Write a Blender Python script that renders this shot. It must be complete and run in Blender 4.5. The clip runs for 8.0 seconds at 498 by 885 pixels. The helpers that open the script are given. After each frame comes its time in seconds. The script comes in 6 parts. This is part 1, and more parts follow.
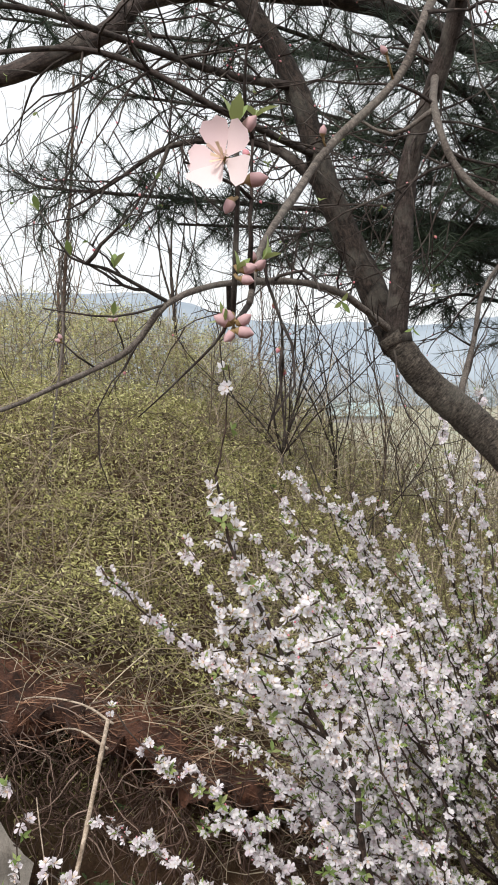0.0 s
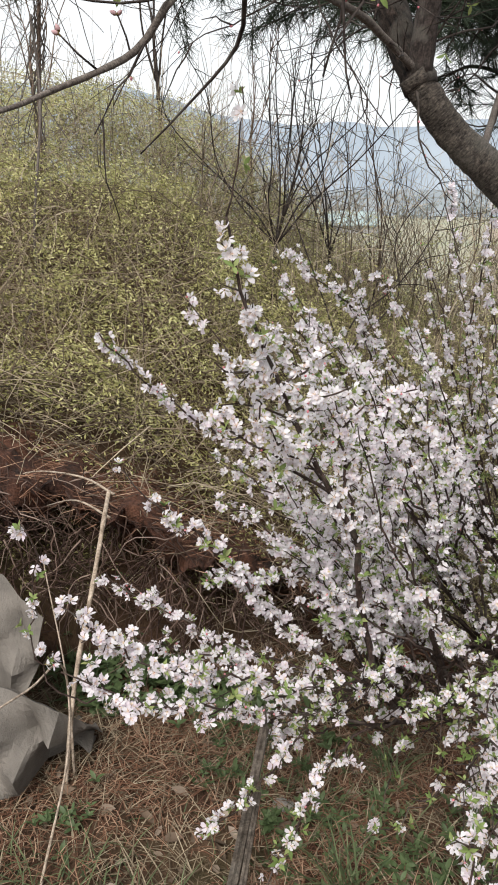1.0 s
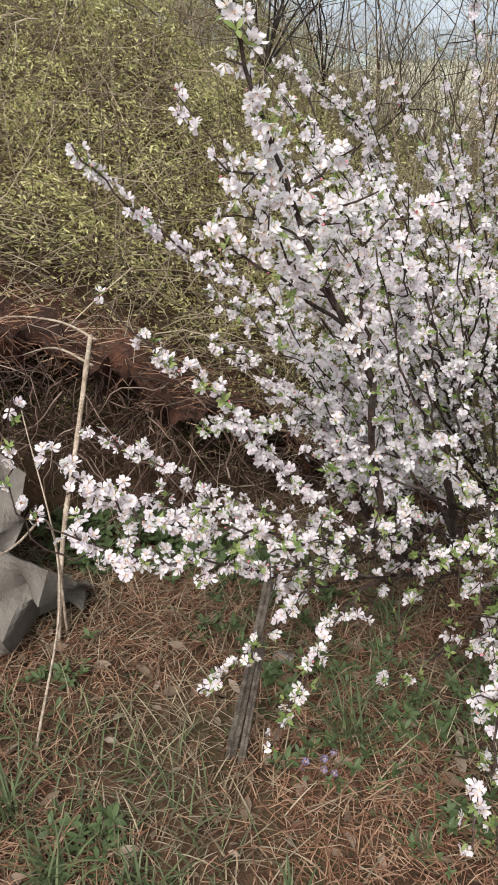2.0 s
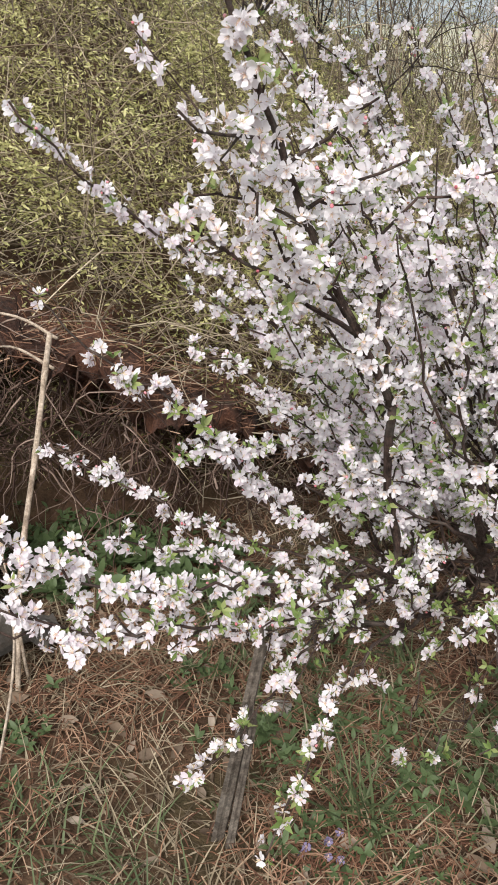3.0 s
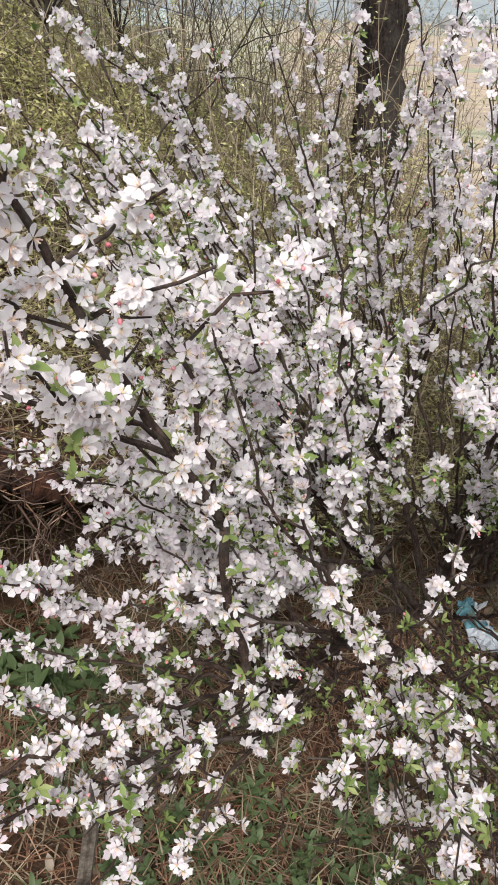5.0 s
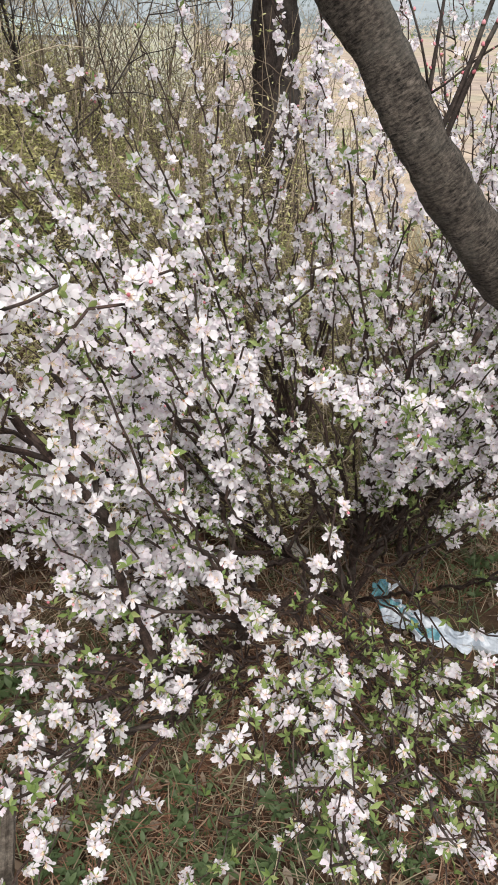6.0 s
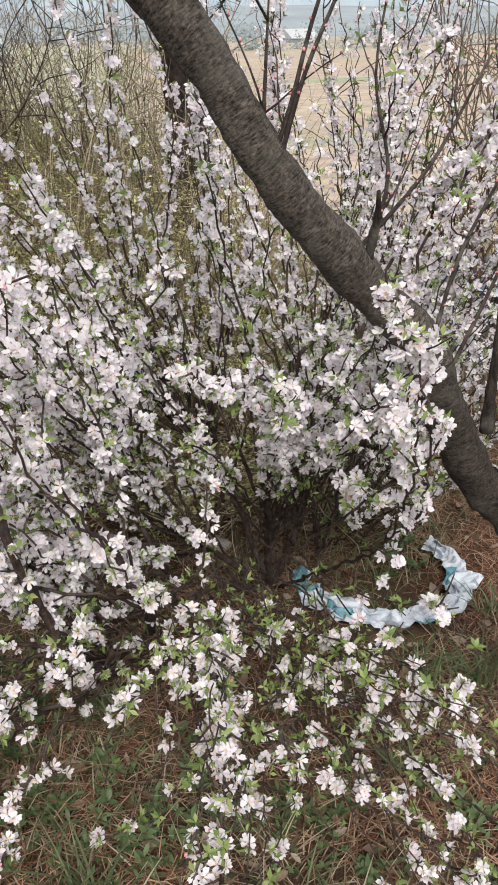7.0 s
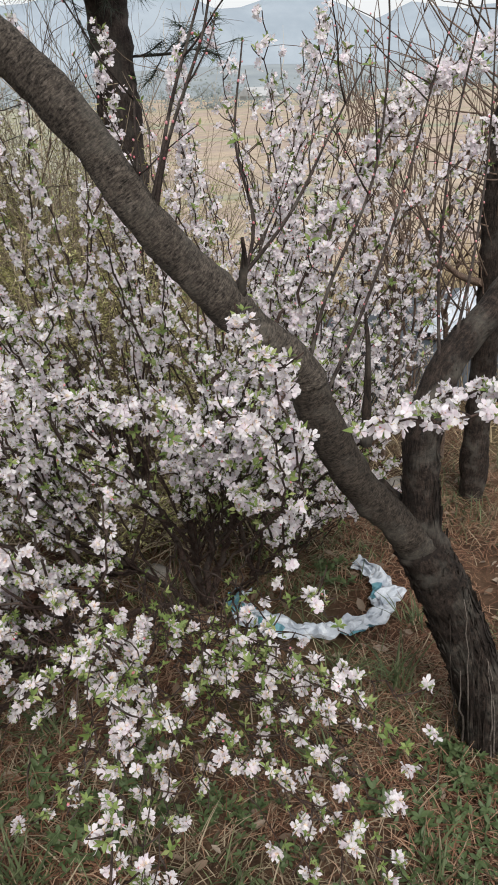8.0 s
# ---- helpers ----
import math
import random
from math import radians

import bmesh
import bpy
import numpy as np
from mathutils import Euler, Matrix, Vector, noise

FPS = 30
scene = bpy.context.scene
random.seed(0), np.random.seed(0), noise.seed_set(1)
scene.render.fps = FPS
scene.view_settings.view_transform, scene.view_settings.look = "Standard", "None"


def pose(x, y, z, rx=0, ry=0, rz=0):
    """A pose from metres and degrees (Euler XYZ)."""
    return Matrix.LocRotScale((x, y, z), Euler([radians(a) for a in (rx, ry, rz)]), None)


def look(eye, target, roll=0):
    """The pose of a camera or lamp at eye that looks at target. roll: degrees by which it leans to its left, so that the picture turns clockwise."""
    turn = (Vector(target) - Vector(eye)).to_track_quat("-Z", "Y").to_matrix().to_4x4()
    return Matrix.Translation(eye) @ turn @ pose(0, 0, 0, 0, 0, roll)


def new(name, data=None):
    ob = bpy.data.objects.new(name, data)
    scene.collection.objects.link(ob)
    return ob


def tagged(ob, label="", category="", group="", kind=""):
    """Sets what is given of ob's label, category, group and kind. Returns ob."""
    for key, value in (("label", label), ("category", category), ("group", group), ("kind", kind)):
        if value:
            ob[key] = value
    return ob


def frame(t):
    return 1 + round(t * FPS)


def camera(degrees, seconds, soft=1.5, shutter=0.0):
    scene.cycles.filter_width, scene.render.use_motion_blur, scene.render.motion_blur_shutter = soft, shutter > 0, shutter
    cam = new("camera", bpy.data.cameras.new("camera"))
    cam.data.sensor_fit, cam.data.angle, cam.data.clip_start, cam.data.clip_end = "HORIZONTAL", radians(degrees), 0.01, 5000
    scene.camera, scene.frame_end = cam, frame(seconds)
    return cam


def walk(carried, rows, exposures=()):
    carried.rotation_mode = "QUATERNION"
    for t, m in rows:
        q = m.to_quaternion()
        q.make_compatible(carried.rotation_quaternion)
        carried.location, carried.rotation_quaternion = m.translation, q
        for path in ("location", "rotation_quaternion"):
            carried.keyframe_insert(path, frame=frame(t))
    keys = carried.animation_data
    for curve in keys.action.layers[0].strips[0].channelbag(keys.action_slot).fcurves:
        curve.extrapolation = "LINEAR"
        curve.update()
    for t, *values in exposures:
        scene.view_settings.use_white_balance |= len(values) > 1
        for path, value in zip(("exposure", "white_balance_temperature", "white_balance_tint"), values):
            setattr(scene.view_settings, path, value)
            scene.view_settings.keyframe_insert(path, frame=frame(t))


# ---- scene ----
cam = camera(35.3, 8.0, soft=1.75)
METRES, EYE, TILT, LEAN, TURN = 1.5, 1.55, -4.0, 0.0, 0.0
ROWS = [
    (0.0, 0.0, 0.0, 0.0, 0.0, 0.0, -0.0),
    (0.5, -0.0124, 0.0056, -0.03, -0.42, -5.73, -0.33),
    (1.0, -0.03, 0.026, -0.0704, -1.22, -13.61, -0.69),
    (1.5, -0.0524, 0.0577, -0.1085, -2.0, -19.96, -0.67),
    (3.0, -0.0332, 0.3229, -0.1556, -3.17, -25.54, -0.43),
    (3.5, -0.0239, 0.4084, -0.1524, -1.59, -25.78, 0.45),
    (4.0, -0.0184, 0.4813, -0.1522, -5.16, -25.92, -0.86),
    (4.5, -0.0113, 0.5208, -0.1414, -10.7, -26.06, -1.43),
    (5.0, 0.0126, 0.483, -0.119, -15.59, -25.92, -0.99),
    (6.5, 0.0617, 0.3866, -0.1004, -23.41, -25.46, 1.45),
    (7.0, 0.0863, 0.3198, -0.0952, -25.63, -24.89, 2.27),
    (7.5, 0.1103, 0.2349, -0.093, -27.18, -23.28, 3.01),
    (8.0, 0.1241, 0.1708, -0.0892, -28.08, -21.55, 3.86),
]
walk(cam, [(t, pose(0, 0, EYE, TILT, LEAN, TURN) @ pose(METRES * x, METRES * y, METRES * z, 90 + pitch, roll, yaw)) for t, x, y, z, yaw, pitch, roll in ROWS],
     [(0.0, 0.08), (1.0, 0.10), (3.0, 0.31), (4.5, 0.23), (6.5, 0.23), (7.2, 0.13), (8.0, -0.11)])

# ---- world, sun, exposure ----
world = bpy.data.worlds.new("overcast_sky")
scene.world = world
world.use_nodes = True
wn = world.node_tree
wbg = wn.nodes["Background"]
sky = wn.nodes.new("ShaderNodeTexSky")
sky.sky_type = 'NISHITA'
sky.sun_disc = False
sky.sun_elevation = radians(48)
sky.sun_rotation = radians(200)
sky.dust_density = 6.0
sky.air_density = 1.0
cloud = wn.nodes.new("ShaderNodeMixRGB")
cloud.inputs["Fac"].default_value = 0.82
cloud.inputs["Color2"].default_value = (9.0, 9.2, 9.3, 1)
wn.links.new(sky.outputs["Color"], cloud.inputs["Color1"])
wn.links.new(cloud.outputs["Color"], wbg.inputs["Color"])
wbg.inputs["Strength"].default_value = 0.126

sun_data = bpy.data.lights.new("sun", "SUN")
sun_data.energy = 3.5
sun_data.angle = radians(20)
sun_data.color = (1.0, 0.97, 0.92)
sun = new("sun", sun_data)
sun.matrix_world = look((0, 0, 20), (6.2, 17.0, 0.0))

# ---- materials ----
def shader(name):
    m = bpy.data.materials.new(name)
    m.use_nodes = True
    nt = m.node_tree
    return m, nt, nt.nodes["Principled BSDF"]


def coords(nt, kind, scale):
    tc = nt.nodes.new("ShaderNodeTexCoord")
    mp = nt.nodes.new("ShaderNodeMapping")
    mp.inputs["Scale"].default_value = scale if isinstance(scale, tuple) else (scale,) * 3
    nt.links.new(tc.outputs[kind], mp.inputs["Vector"])
    return mp.outputs["Vector"]


def fbm(nt, vec, scale, detail=5.0, rough=0.6, distort=0.0):
    n = nt.nodes.new("ShaderNodeTexNoise")
    n.inputs["Scale"].default_value = scale
    n.inputs["Detail"].default_value = detail
    n.inputs["Roughness"].default_value = rough
    n.inputs["Distortion"].default_value = distort
    nt.links.new(vec, n.inputs["Vector"])
    return n.outputs["Fac"]


def ramp(nt, fac, stops):
    r = nt.nodes.new("ShaderNodeValToRGB")
    while len(r.color_ramp.elements) < len(stops):
        r.color_ramp.elements.new(0.5)
    for e, (p, c) in zip(r.color_ramp.elements, stops):
        e.position, e.color = p, (*c, 1)
    nt.links.new(fac, r.inputs["Fac"])
    return r.outputs["Color"]


def blend(nt, fac, a, b, how="MIX"):
    m = nt.nodes.new("ShaderNodeMixRGB")
    m.blend_type = how
    for key, v in (("Fac", fac), ("Color1", a), ("Color2", b)):
        if isinstance(v, (int, float)):
            m.inputs[key].default_value = v
        elif isinstance(v, tuple):
            m.inputs[key].default_value = (*v, 1)
        else:
            nt.links.new(v, m.inputs[key])
    return m.outputs["Color"]


def relief(nt, bsdf, height, strength, dist=0.01):
    b = nt.nodes.new("ShaderNodeBump")
    b.inputs["Strength"].default_value = strength
    b.inputs["Distance"].default_value = dist
    nt.links.new(height, b.inputs["Height"])
    nt.links.new(b.outputs["Normal"], bsdf.inputs["Normal"])


def island(nt):
    return nt.nodes.new("ShaderNodeNewGeometry").outputs["Random Per Island"]


def leafy(name, stops, rough=0.6, through_light=0.35, source="island", patches=0.0):
    """Thin leaf, petal or blade: colour differs from piece to piece, some light passes through."""
    m, nt, b = shader(name)
    rnd = island(nt) if source == "island" else nt.nodes.new("ShaderNodeObjectInfo").outputs["Random"]
    col = ramp(nt, rnd, stops)
    mott = fbm(nt, coords(nt, "Object", 1.0), 160.0, 2.0)
    col = blend(nt, 0.22, col, ramp(nt, mott, [(0.3, (0.55, 0.55, 0.5)), (0.7, (1, 1, 1))]), "MULTIPLY")
    if patches:
        spread = fbm(nt, coords(nt, "Object", 1.0), patches, 3.0, 0.6)
        col = blend(nt, 0.9, col, ramp(nt, spread, [(0.36, (0.58, 0.53, 0.47)), (0.5, (0.9, 0.88, 0.84)), (0.62, (1.0, 1.0, 1.0))]), "MULTIPLY")
    nt.links.new(col, b.inputs["Base Color"])
    b.inputs["Roughness"].default_value = rough
    b.inputs["Specular IOR Level"].default_value = 0.25
    tr = nt.nodes.new("ShaderNodeBsdfTranslucent")
    nt.links.new(col, tr.inputs["Color"])
    mix = nt.nodes.new("ShaderNodeMixShader")
    mix.inputs["Fac"].default_value = through_light
    nt.links.new(b.outputs["BSDF"], mix.inputs[1])
    nt.links.new(tr.outputs["BSDF"], mix.inputs[2])
    nt.links.new(mix.outputs["Shader"], nt.nodes["Material Output"].inputs["Surface"])
    return m


def barky(name, dark, light, bands=0.0, grain=1.0, strength=0.7):
    """Bark in the tube's own coordinates: fissures along it or, with bands, cross-wise lenticels."""
    m, nt, b = shader(name)
    obj = coords(nt, "Object", 1.0)
    fine = fbm(nt, obj, 170.0 * grain, 5.0, 0.7)
    mid = fbm(nt, obj, (95.0 if bands else 48.0) * grain, 6.0, 0.75, 0.4)
    coarse = fbm(nt, obj, 11.0 * grain, 4.0, 0.6)
    streak = fbm(nt, coords(nt, "UV", (80.0, 330.0, 1) if bands else (170.0, 24.0, 1)), 1.0 * grain, 5.0, 0.7, 0.5)
    mix = blend(nt, 0.6 if bands else 0.65, mid, streak)
    col = ramp(nt, mix, [(0.40, dark), (0.50, tuple(0.55 * a + 0.45 * c for a, c in zip(dark, light))), (0.62, light)])
    col = blend(nt, 0.8, col, ramp(nt, fine, [(0.32, (0.30, 0.28, 0.27)), (0.62, (1, 1, 1))]), "MULTIPLY")
    col = blend(nt, 0.45 if bands else 0.75, col, ramp(nt, fbm(nt, obj, 26.0 * grain, 5.0, 0.7, 0.8), [(0.38, (0.36, 0.33, 0.31)), (0.58, (1.1, 1.1, 1.1))]), "MULTIPLY")
    lich = ramp(nt, coarse, [(0.50, (0, 0, 0)), (0.66, (0.7, 0.7, 0.7))])
    col = blend(nt, lich, col, blend(nt, 0.35, col, (0.20, 0.19, 0.165)))
    nt.links.new(col, b.inputs["Base Color"])
    b.inputs["Roughness"].default_value = 0.88
    b.inputs["Specular IOR Level"].default_value = 0.25
    relief(nt, b, blend(nt, 0.4, mix, fine), strength, 0.008)
    return m


M_PETAL = leafy("white_petal", [(0.0, (0.86, 0.76, 0.84)), (0.45, (0.90, 0.86, 0.90)), (1.0, (0.93, 0.91, 0.94))], 0.55, 0.5)
M_PINK = leafy("pink_petal", [(0.0, (0.86, 0.60, 0.64)), (1.0, (0.92, 0.78, 0.79))], 0.55, 0.35)
M_BUD = leafy("pink_bud", [(0.0, (0.55, 0.16, 0.20)), (1.0, (0.75, 0.36, 0.40))], 0.55, 0.15)
M_CALYX = leafy("red_green_calyx", [(0.0, (0.25, 0.10, 0.07)), (1.0, (0.28, 0.24, 0.10))], 0.6, 0.1)
M_STAMEN = leafy("pale_stamen", [(0.0, (0.72, 0.50, 0.45)), (1.0, (0.80, 0.70, 0.45))], 0.6, 0.2)
M_LEAF = leafy("young_leaf", [(0.0, (0.12, 0.18, 0.05)), (0.6, (0.21, 0.28, 0.09)), (1.0, (0.33, 0.37, 0.15))], 0.45, 0.35)
M_HEDGE = leafy("thicket_leaf", [(0.0, (0.22, 0.235, 0.09)), (0.5, (0.52, 0.505, 0.22)), (1.0, (0.82, 0.79, 0.44))], 0.6, 0.4, "island", 3.2)
M_NEEDLE = leafy("pine_needle", [(0.0, (0.018, 0.032, 0.020)), (1.0, (0.05, 0.068, 0.04))], 0.5, 0.15)
M_DRYNEEDLE = leafy("fallen_needle", [(0.0, (0.0858, 0.0374, 0.0234)), (0.6, (0.218, 0.113, 0.0686)), (1.0, (0.39, 0.261, 0.179))], 0.7, 0.1)
M_STRAW = leafy("dry_grass", [(0.0, (0.0836, 0.0608, 0.0395)), (0.5, (0.205, 0.156, 0.103)), (1.0, (0.41, 0.342, 0.243))], 0.7, 0.2)
M_FIELDGRASS = leafy("field_straw", [(0.0, (0.26, 0.19, 0.115)), (0.5, (0.46, 0.36, 0.22)), (1.0, (0.66, 0.55, 0.37))], 0.7, 0.3)
M_GRASS = leafy("green_blade", [(0.0, (0.056, 0.08, 0.036)), (1.0, (0.152, 0.18, 0.088))], 0.55, 0.3)
M_WEED = leafy("weed_leaf", [(0.0, (0.0467, 0.0723, 0.0298)), (1.0, (0.106, 0.149, 0.0638))], 0.5, 0.3)
M_DEAD = leafy("dead_leaf", [(0.0, (0.096, 0.068, 0.048)), (0.6, (0.192, 0.136, 0.096)), (1.0, (0.304, 0.248, 0.2))], 0.75, 0.15)
M_TWIG = leafy("thicket_twig", [(0.0, (0.06, 0.045, 0.035)), (0.5, (0.24, 0.185, 0.13)), (1.0, (0.50, 0.42, 0.31))], 0.8, 0.0)
M_ROOT = leafy("root_fibre", [(0.0, (0.03, 0.016, 0.012)), (0.7, (0.10, 0.06, 0.046)), (1.0, (0.30, 0.22, 0.18))], 0.8, 0.0)
M_BARK = barky("shrub_bark", (0.028, 0.018, 0.015), (0.13, 0.085, 0.07), 0.0, 1.6)
M_FRUIT = barky("fruit_tree_bark", (0.008, 0.0065, 0.0055), (0.18, 0.152, 0.127), 1.0, 1.0, 1.0)
M_SHAG = barky("shaggy_bark", (0.005, 0.004, 0.0035), (0.07, 0.05, 0.04), 0.0, 1.3, 1.0)
M_PINEBARK = barky("pine_bark", (0.03, 0.026, 0.025), (0.12, 0.09, 0.08), 0.0, 0.5, 1.0)
M_GREYTWIG = barky("grey_twig_bark", (0.06, 0.05, 0.045), (0.24, 0.205, 0.18), 1.0, 2.0, 0.3)
M_DARKTWIG = barky("dark_twig_bark", (0.025, 0.02, 0.018), (0.09, 0.068, 0.06), 0.0, 2.0, 0.3)
M_BROWNTWIG = barky("brown_shoot_bark", (0.12, 0.078, 0.06), (0.33, 0.245, 0.19), 0.0, 2.0, 0.3)
M_STAKE = barky("weathered_wood", (0.05, 0.04, 0.033), (0.34, 0.29, 0.24), 0.0, 1.2, 0.8)
M_CANE = barky("dry_cane", (0.36, 0.28, 0.21), (0.58, 0.49, 0.40), 0.0, 1.2, 0.2)


def soil_material():
    m, nt, b = shader("earth_and_litter")
    v = coords(nt, "Object", 1.0)
    big = fbm(nt, v, 1.3, 4.0)
    mid = fbm(nt, v, 9.0, 6.0, 0.7)
    fine = fbm(nt, v, 120.0, 4.0, 0.7)
    col = ramp(nt, mid, [(0.28, (0.0324, 0.0216, 0.0144)), (0.5, (0.09, 0.0533, 0.0331)), (0.75, (0.166, 0.102, 0.0648))])
    green = ramp(nt, big, [(0.5, (0, 0, 0)), (0.62, (0.55, 0.55, 0.55))])
    col = blend(nt, green, col, (0.085, 0.08, 0.038))
    col = blend(nt, 0.6, col, ramp(nt, fine, [(0.25, (0.3, 0.28, 0.27)), (0.7, (1, 1, 1))]), "MULTIPLY")
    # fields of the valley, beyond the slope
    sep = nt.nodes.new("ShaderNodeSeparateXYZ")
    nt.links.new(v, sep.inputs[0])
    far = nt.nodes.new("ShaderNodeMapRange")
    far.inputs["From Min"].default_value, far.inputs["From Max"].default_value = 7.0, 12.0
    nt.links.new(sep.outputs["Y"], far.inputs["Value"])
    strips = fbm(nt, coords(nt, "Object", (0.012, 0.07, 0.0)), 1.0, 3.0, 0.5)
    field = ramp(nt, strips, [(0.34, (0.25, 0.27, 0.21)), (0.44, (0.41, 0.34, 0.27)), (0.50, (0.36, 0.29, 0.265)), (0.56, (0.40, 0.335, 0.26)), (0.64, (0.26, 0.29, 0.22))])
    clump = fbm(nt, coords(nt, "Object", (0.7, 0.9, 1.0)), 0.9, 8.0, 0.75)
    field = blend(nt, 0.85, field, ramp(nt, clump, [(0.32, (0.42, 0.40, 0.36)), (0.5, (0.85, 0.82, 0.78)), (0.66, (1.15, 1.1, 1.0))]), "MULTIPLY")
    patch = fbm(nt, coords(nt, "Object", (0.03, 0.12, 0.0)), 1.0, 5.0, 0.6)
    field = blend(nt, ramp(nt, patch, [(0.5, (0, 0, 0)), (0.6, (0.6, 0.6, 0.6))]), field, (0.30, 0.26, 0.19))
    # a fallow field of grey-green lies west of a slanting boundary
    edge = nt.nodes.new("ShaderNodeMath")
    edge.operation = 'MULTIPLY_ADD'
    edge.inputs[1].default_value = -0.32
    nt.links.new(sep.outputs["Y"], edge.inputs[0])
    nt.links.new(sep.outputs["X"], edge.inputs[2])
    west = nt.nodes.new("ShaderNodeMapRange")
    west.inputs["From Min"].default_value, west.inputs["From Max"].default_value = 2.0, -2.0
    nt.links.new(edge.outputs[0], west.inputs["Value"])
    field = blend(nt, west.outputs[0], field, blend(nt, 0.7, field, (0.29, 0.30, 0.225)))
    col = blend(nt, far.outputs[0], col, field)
    nt.links.new(col, b.inputs["Base Color"])
    b.inputs["Roughness"].default_value = 0.95
    b.inputs["Specular IOR Level"].default_value = 0.15
    relief(nt, b, blend(nt, 0.5, mid, fine), 0.9, 0.02)
    return m


def bank_material():
    m, nt, b = shader("red_earth_cut")
    v = coords(nt, "Object", 1.0)
    mid = fbm(nt, v, 7.0, 6.0, 0.7)
    fine = fbm(nt, v, 70.0, 5.0, 0.7)
    col = ramp(nt, mid, [(0.3, (0.02, 0.010, 0.007)), (0.5, (0.14, 0.054, 0.030)), (0.72, (0.31, 0.135, 0.075))])
    col = blend(nt, 0.6, col, ramp(nt, fine, [(0.25, (0.35, 0.3, 0.28)), (0.7, (1, 1, 1))]), "MULTIPLY")
    nt.links.new(col, b.inputs["Base Color"])
    b.inputs["Roughness"].default_value = 0.95
    relief(nt, b, blend(nt, 0.5, mid, fine), 1.0, 0.08)
    return m


def sheet_material(name, stops, rough, scale=12.0, bump=0.4):
    m, nt, b = shader(name)
    v = coords(nt, "Object", 1.0)
    mid = fbm(nt, v, scale, 5.0, 0.6)
    fine = fbm(nt, v, 300.0, 2.0)
    col = ramp(nt, mid, stops)
    col = blend(nt, 0.25, col, ramp(nt, fine, [(0.3, (0.6, 0.6, 0.6)), (0.7, (1, 1, 1))]), "MULTIPLY")
    nt.links.new(col, b.inputs["Base Color"])
    b.inputs["Roughness"].default_value = rough
    relief(nt, b, blend(nt, 0.7, mid, fine), bump, 0.01)
    return m


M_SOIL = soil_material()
M_BANK = bank_material()
M_CLOTH = sheet_material("grey_tarpaulin", [(0.3, (0.10, 0.088, 0.076)), (0.7, (0.19, 0.168, 0.146))], 0.75, 12.0, 0.6)
M_BAG = sheet_material("white_plastic", [(0.3, (0.34, 0.39, 0.46)), (0.7, (0.62, 0.65, 0.70))], 0.35, 25.0)
M_BAGBLUE = sheet_material("blue_print", [(0.3, (0.03, 0.10, 0.16)), (0.7, (0.16, 0.38, 0.42))], 0.3, 25.0)
M_TARP = sheet_material("blue_grey_tarpaulin", [(0.3, (0.02, 0.028, 0.038)), (0.7, (0.07, 0.085, 0.105))], 0.5)
M_STONE = sheet_material("grey_stone", [(0.3, (0.18, 0.165, 0.15)), (0.7, (0.36, 0.33, 0.30))], 0.9, 9.0, 0.8)
# the tree rows' grey-green has distance haze mixed into the colour
M_HAZEWOOD = sheet_material("tree_row_haze_tint", [(0.35, (0.15, 0.18, 0.18)), (0.65, (0.24, 0.26, 0.26))], 1.0, 0.4, 0.0)
# haze over both ridges is put into these blue-grey base colours
M_HILL = sheet_material("wooded_hill_haze_tint", [(0.35, (0.175, 0.205, 0.23)), (0.65, (0.25, 0.28, 0.295))], 1.0, 0.03, 0.0)
M_HILLFAR = sheet_material("far_hill_haze_tint", [(0.35, (0.225, 0.27, 0.32)), (0.65, (0.285, 0.33, 0.38))], 1.0, 0.02, 0.0)
M_WOOD = sheet_material("dark_far_wood", [(0.35, (0.10, 0.125, 0.13)), (0.65, (0.19, 0.21, 0.20))], 1.0, 0.5, 0.0)
M_ROOF = sheet_material("green_sheet_roof", [(0.3, (0.26, 0.33, 0.33)), (0.7, (0.31, 0.38, 0.375))], 0.6, 1.0, 0.0)
M_WALL = sheet_material("pale_farm_wall", [(0.3, (0.33, 0.34, 0.35)), (0.7, (0.40, 0.40, 0.41))], 0.8, 1.0, 0.0)


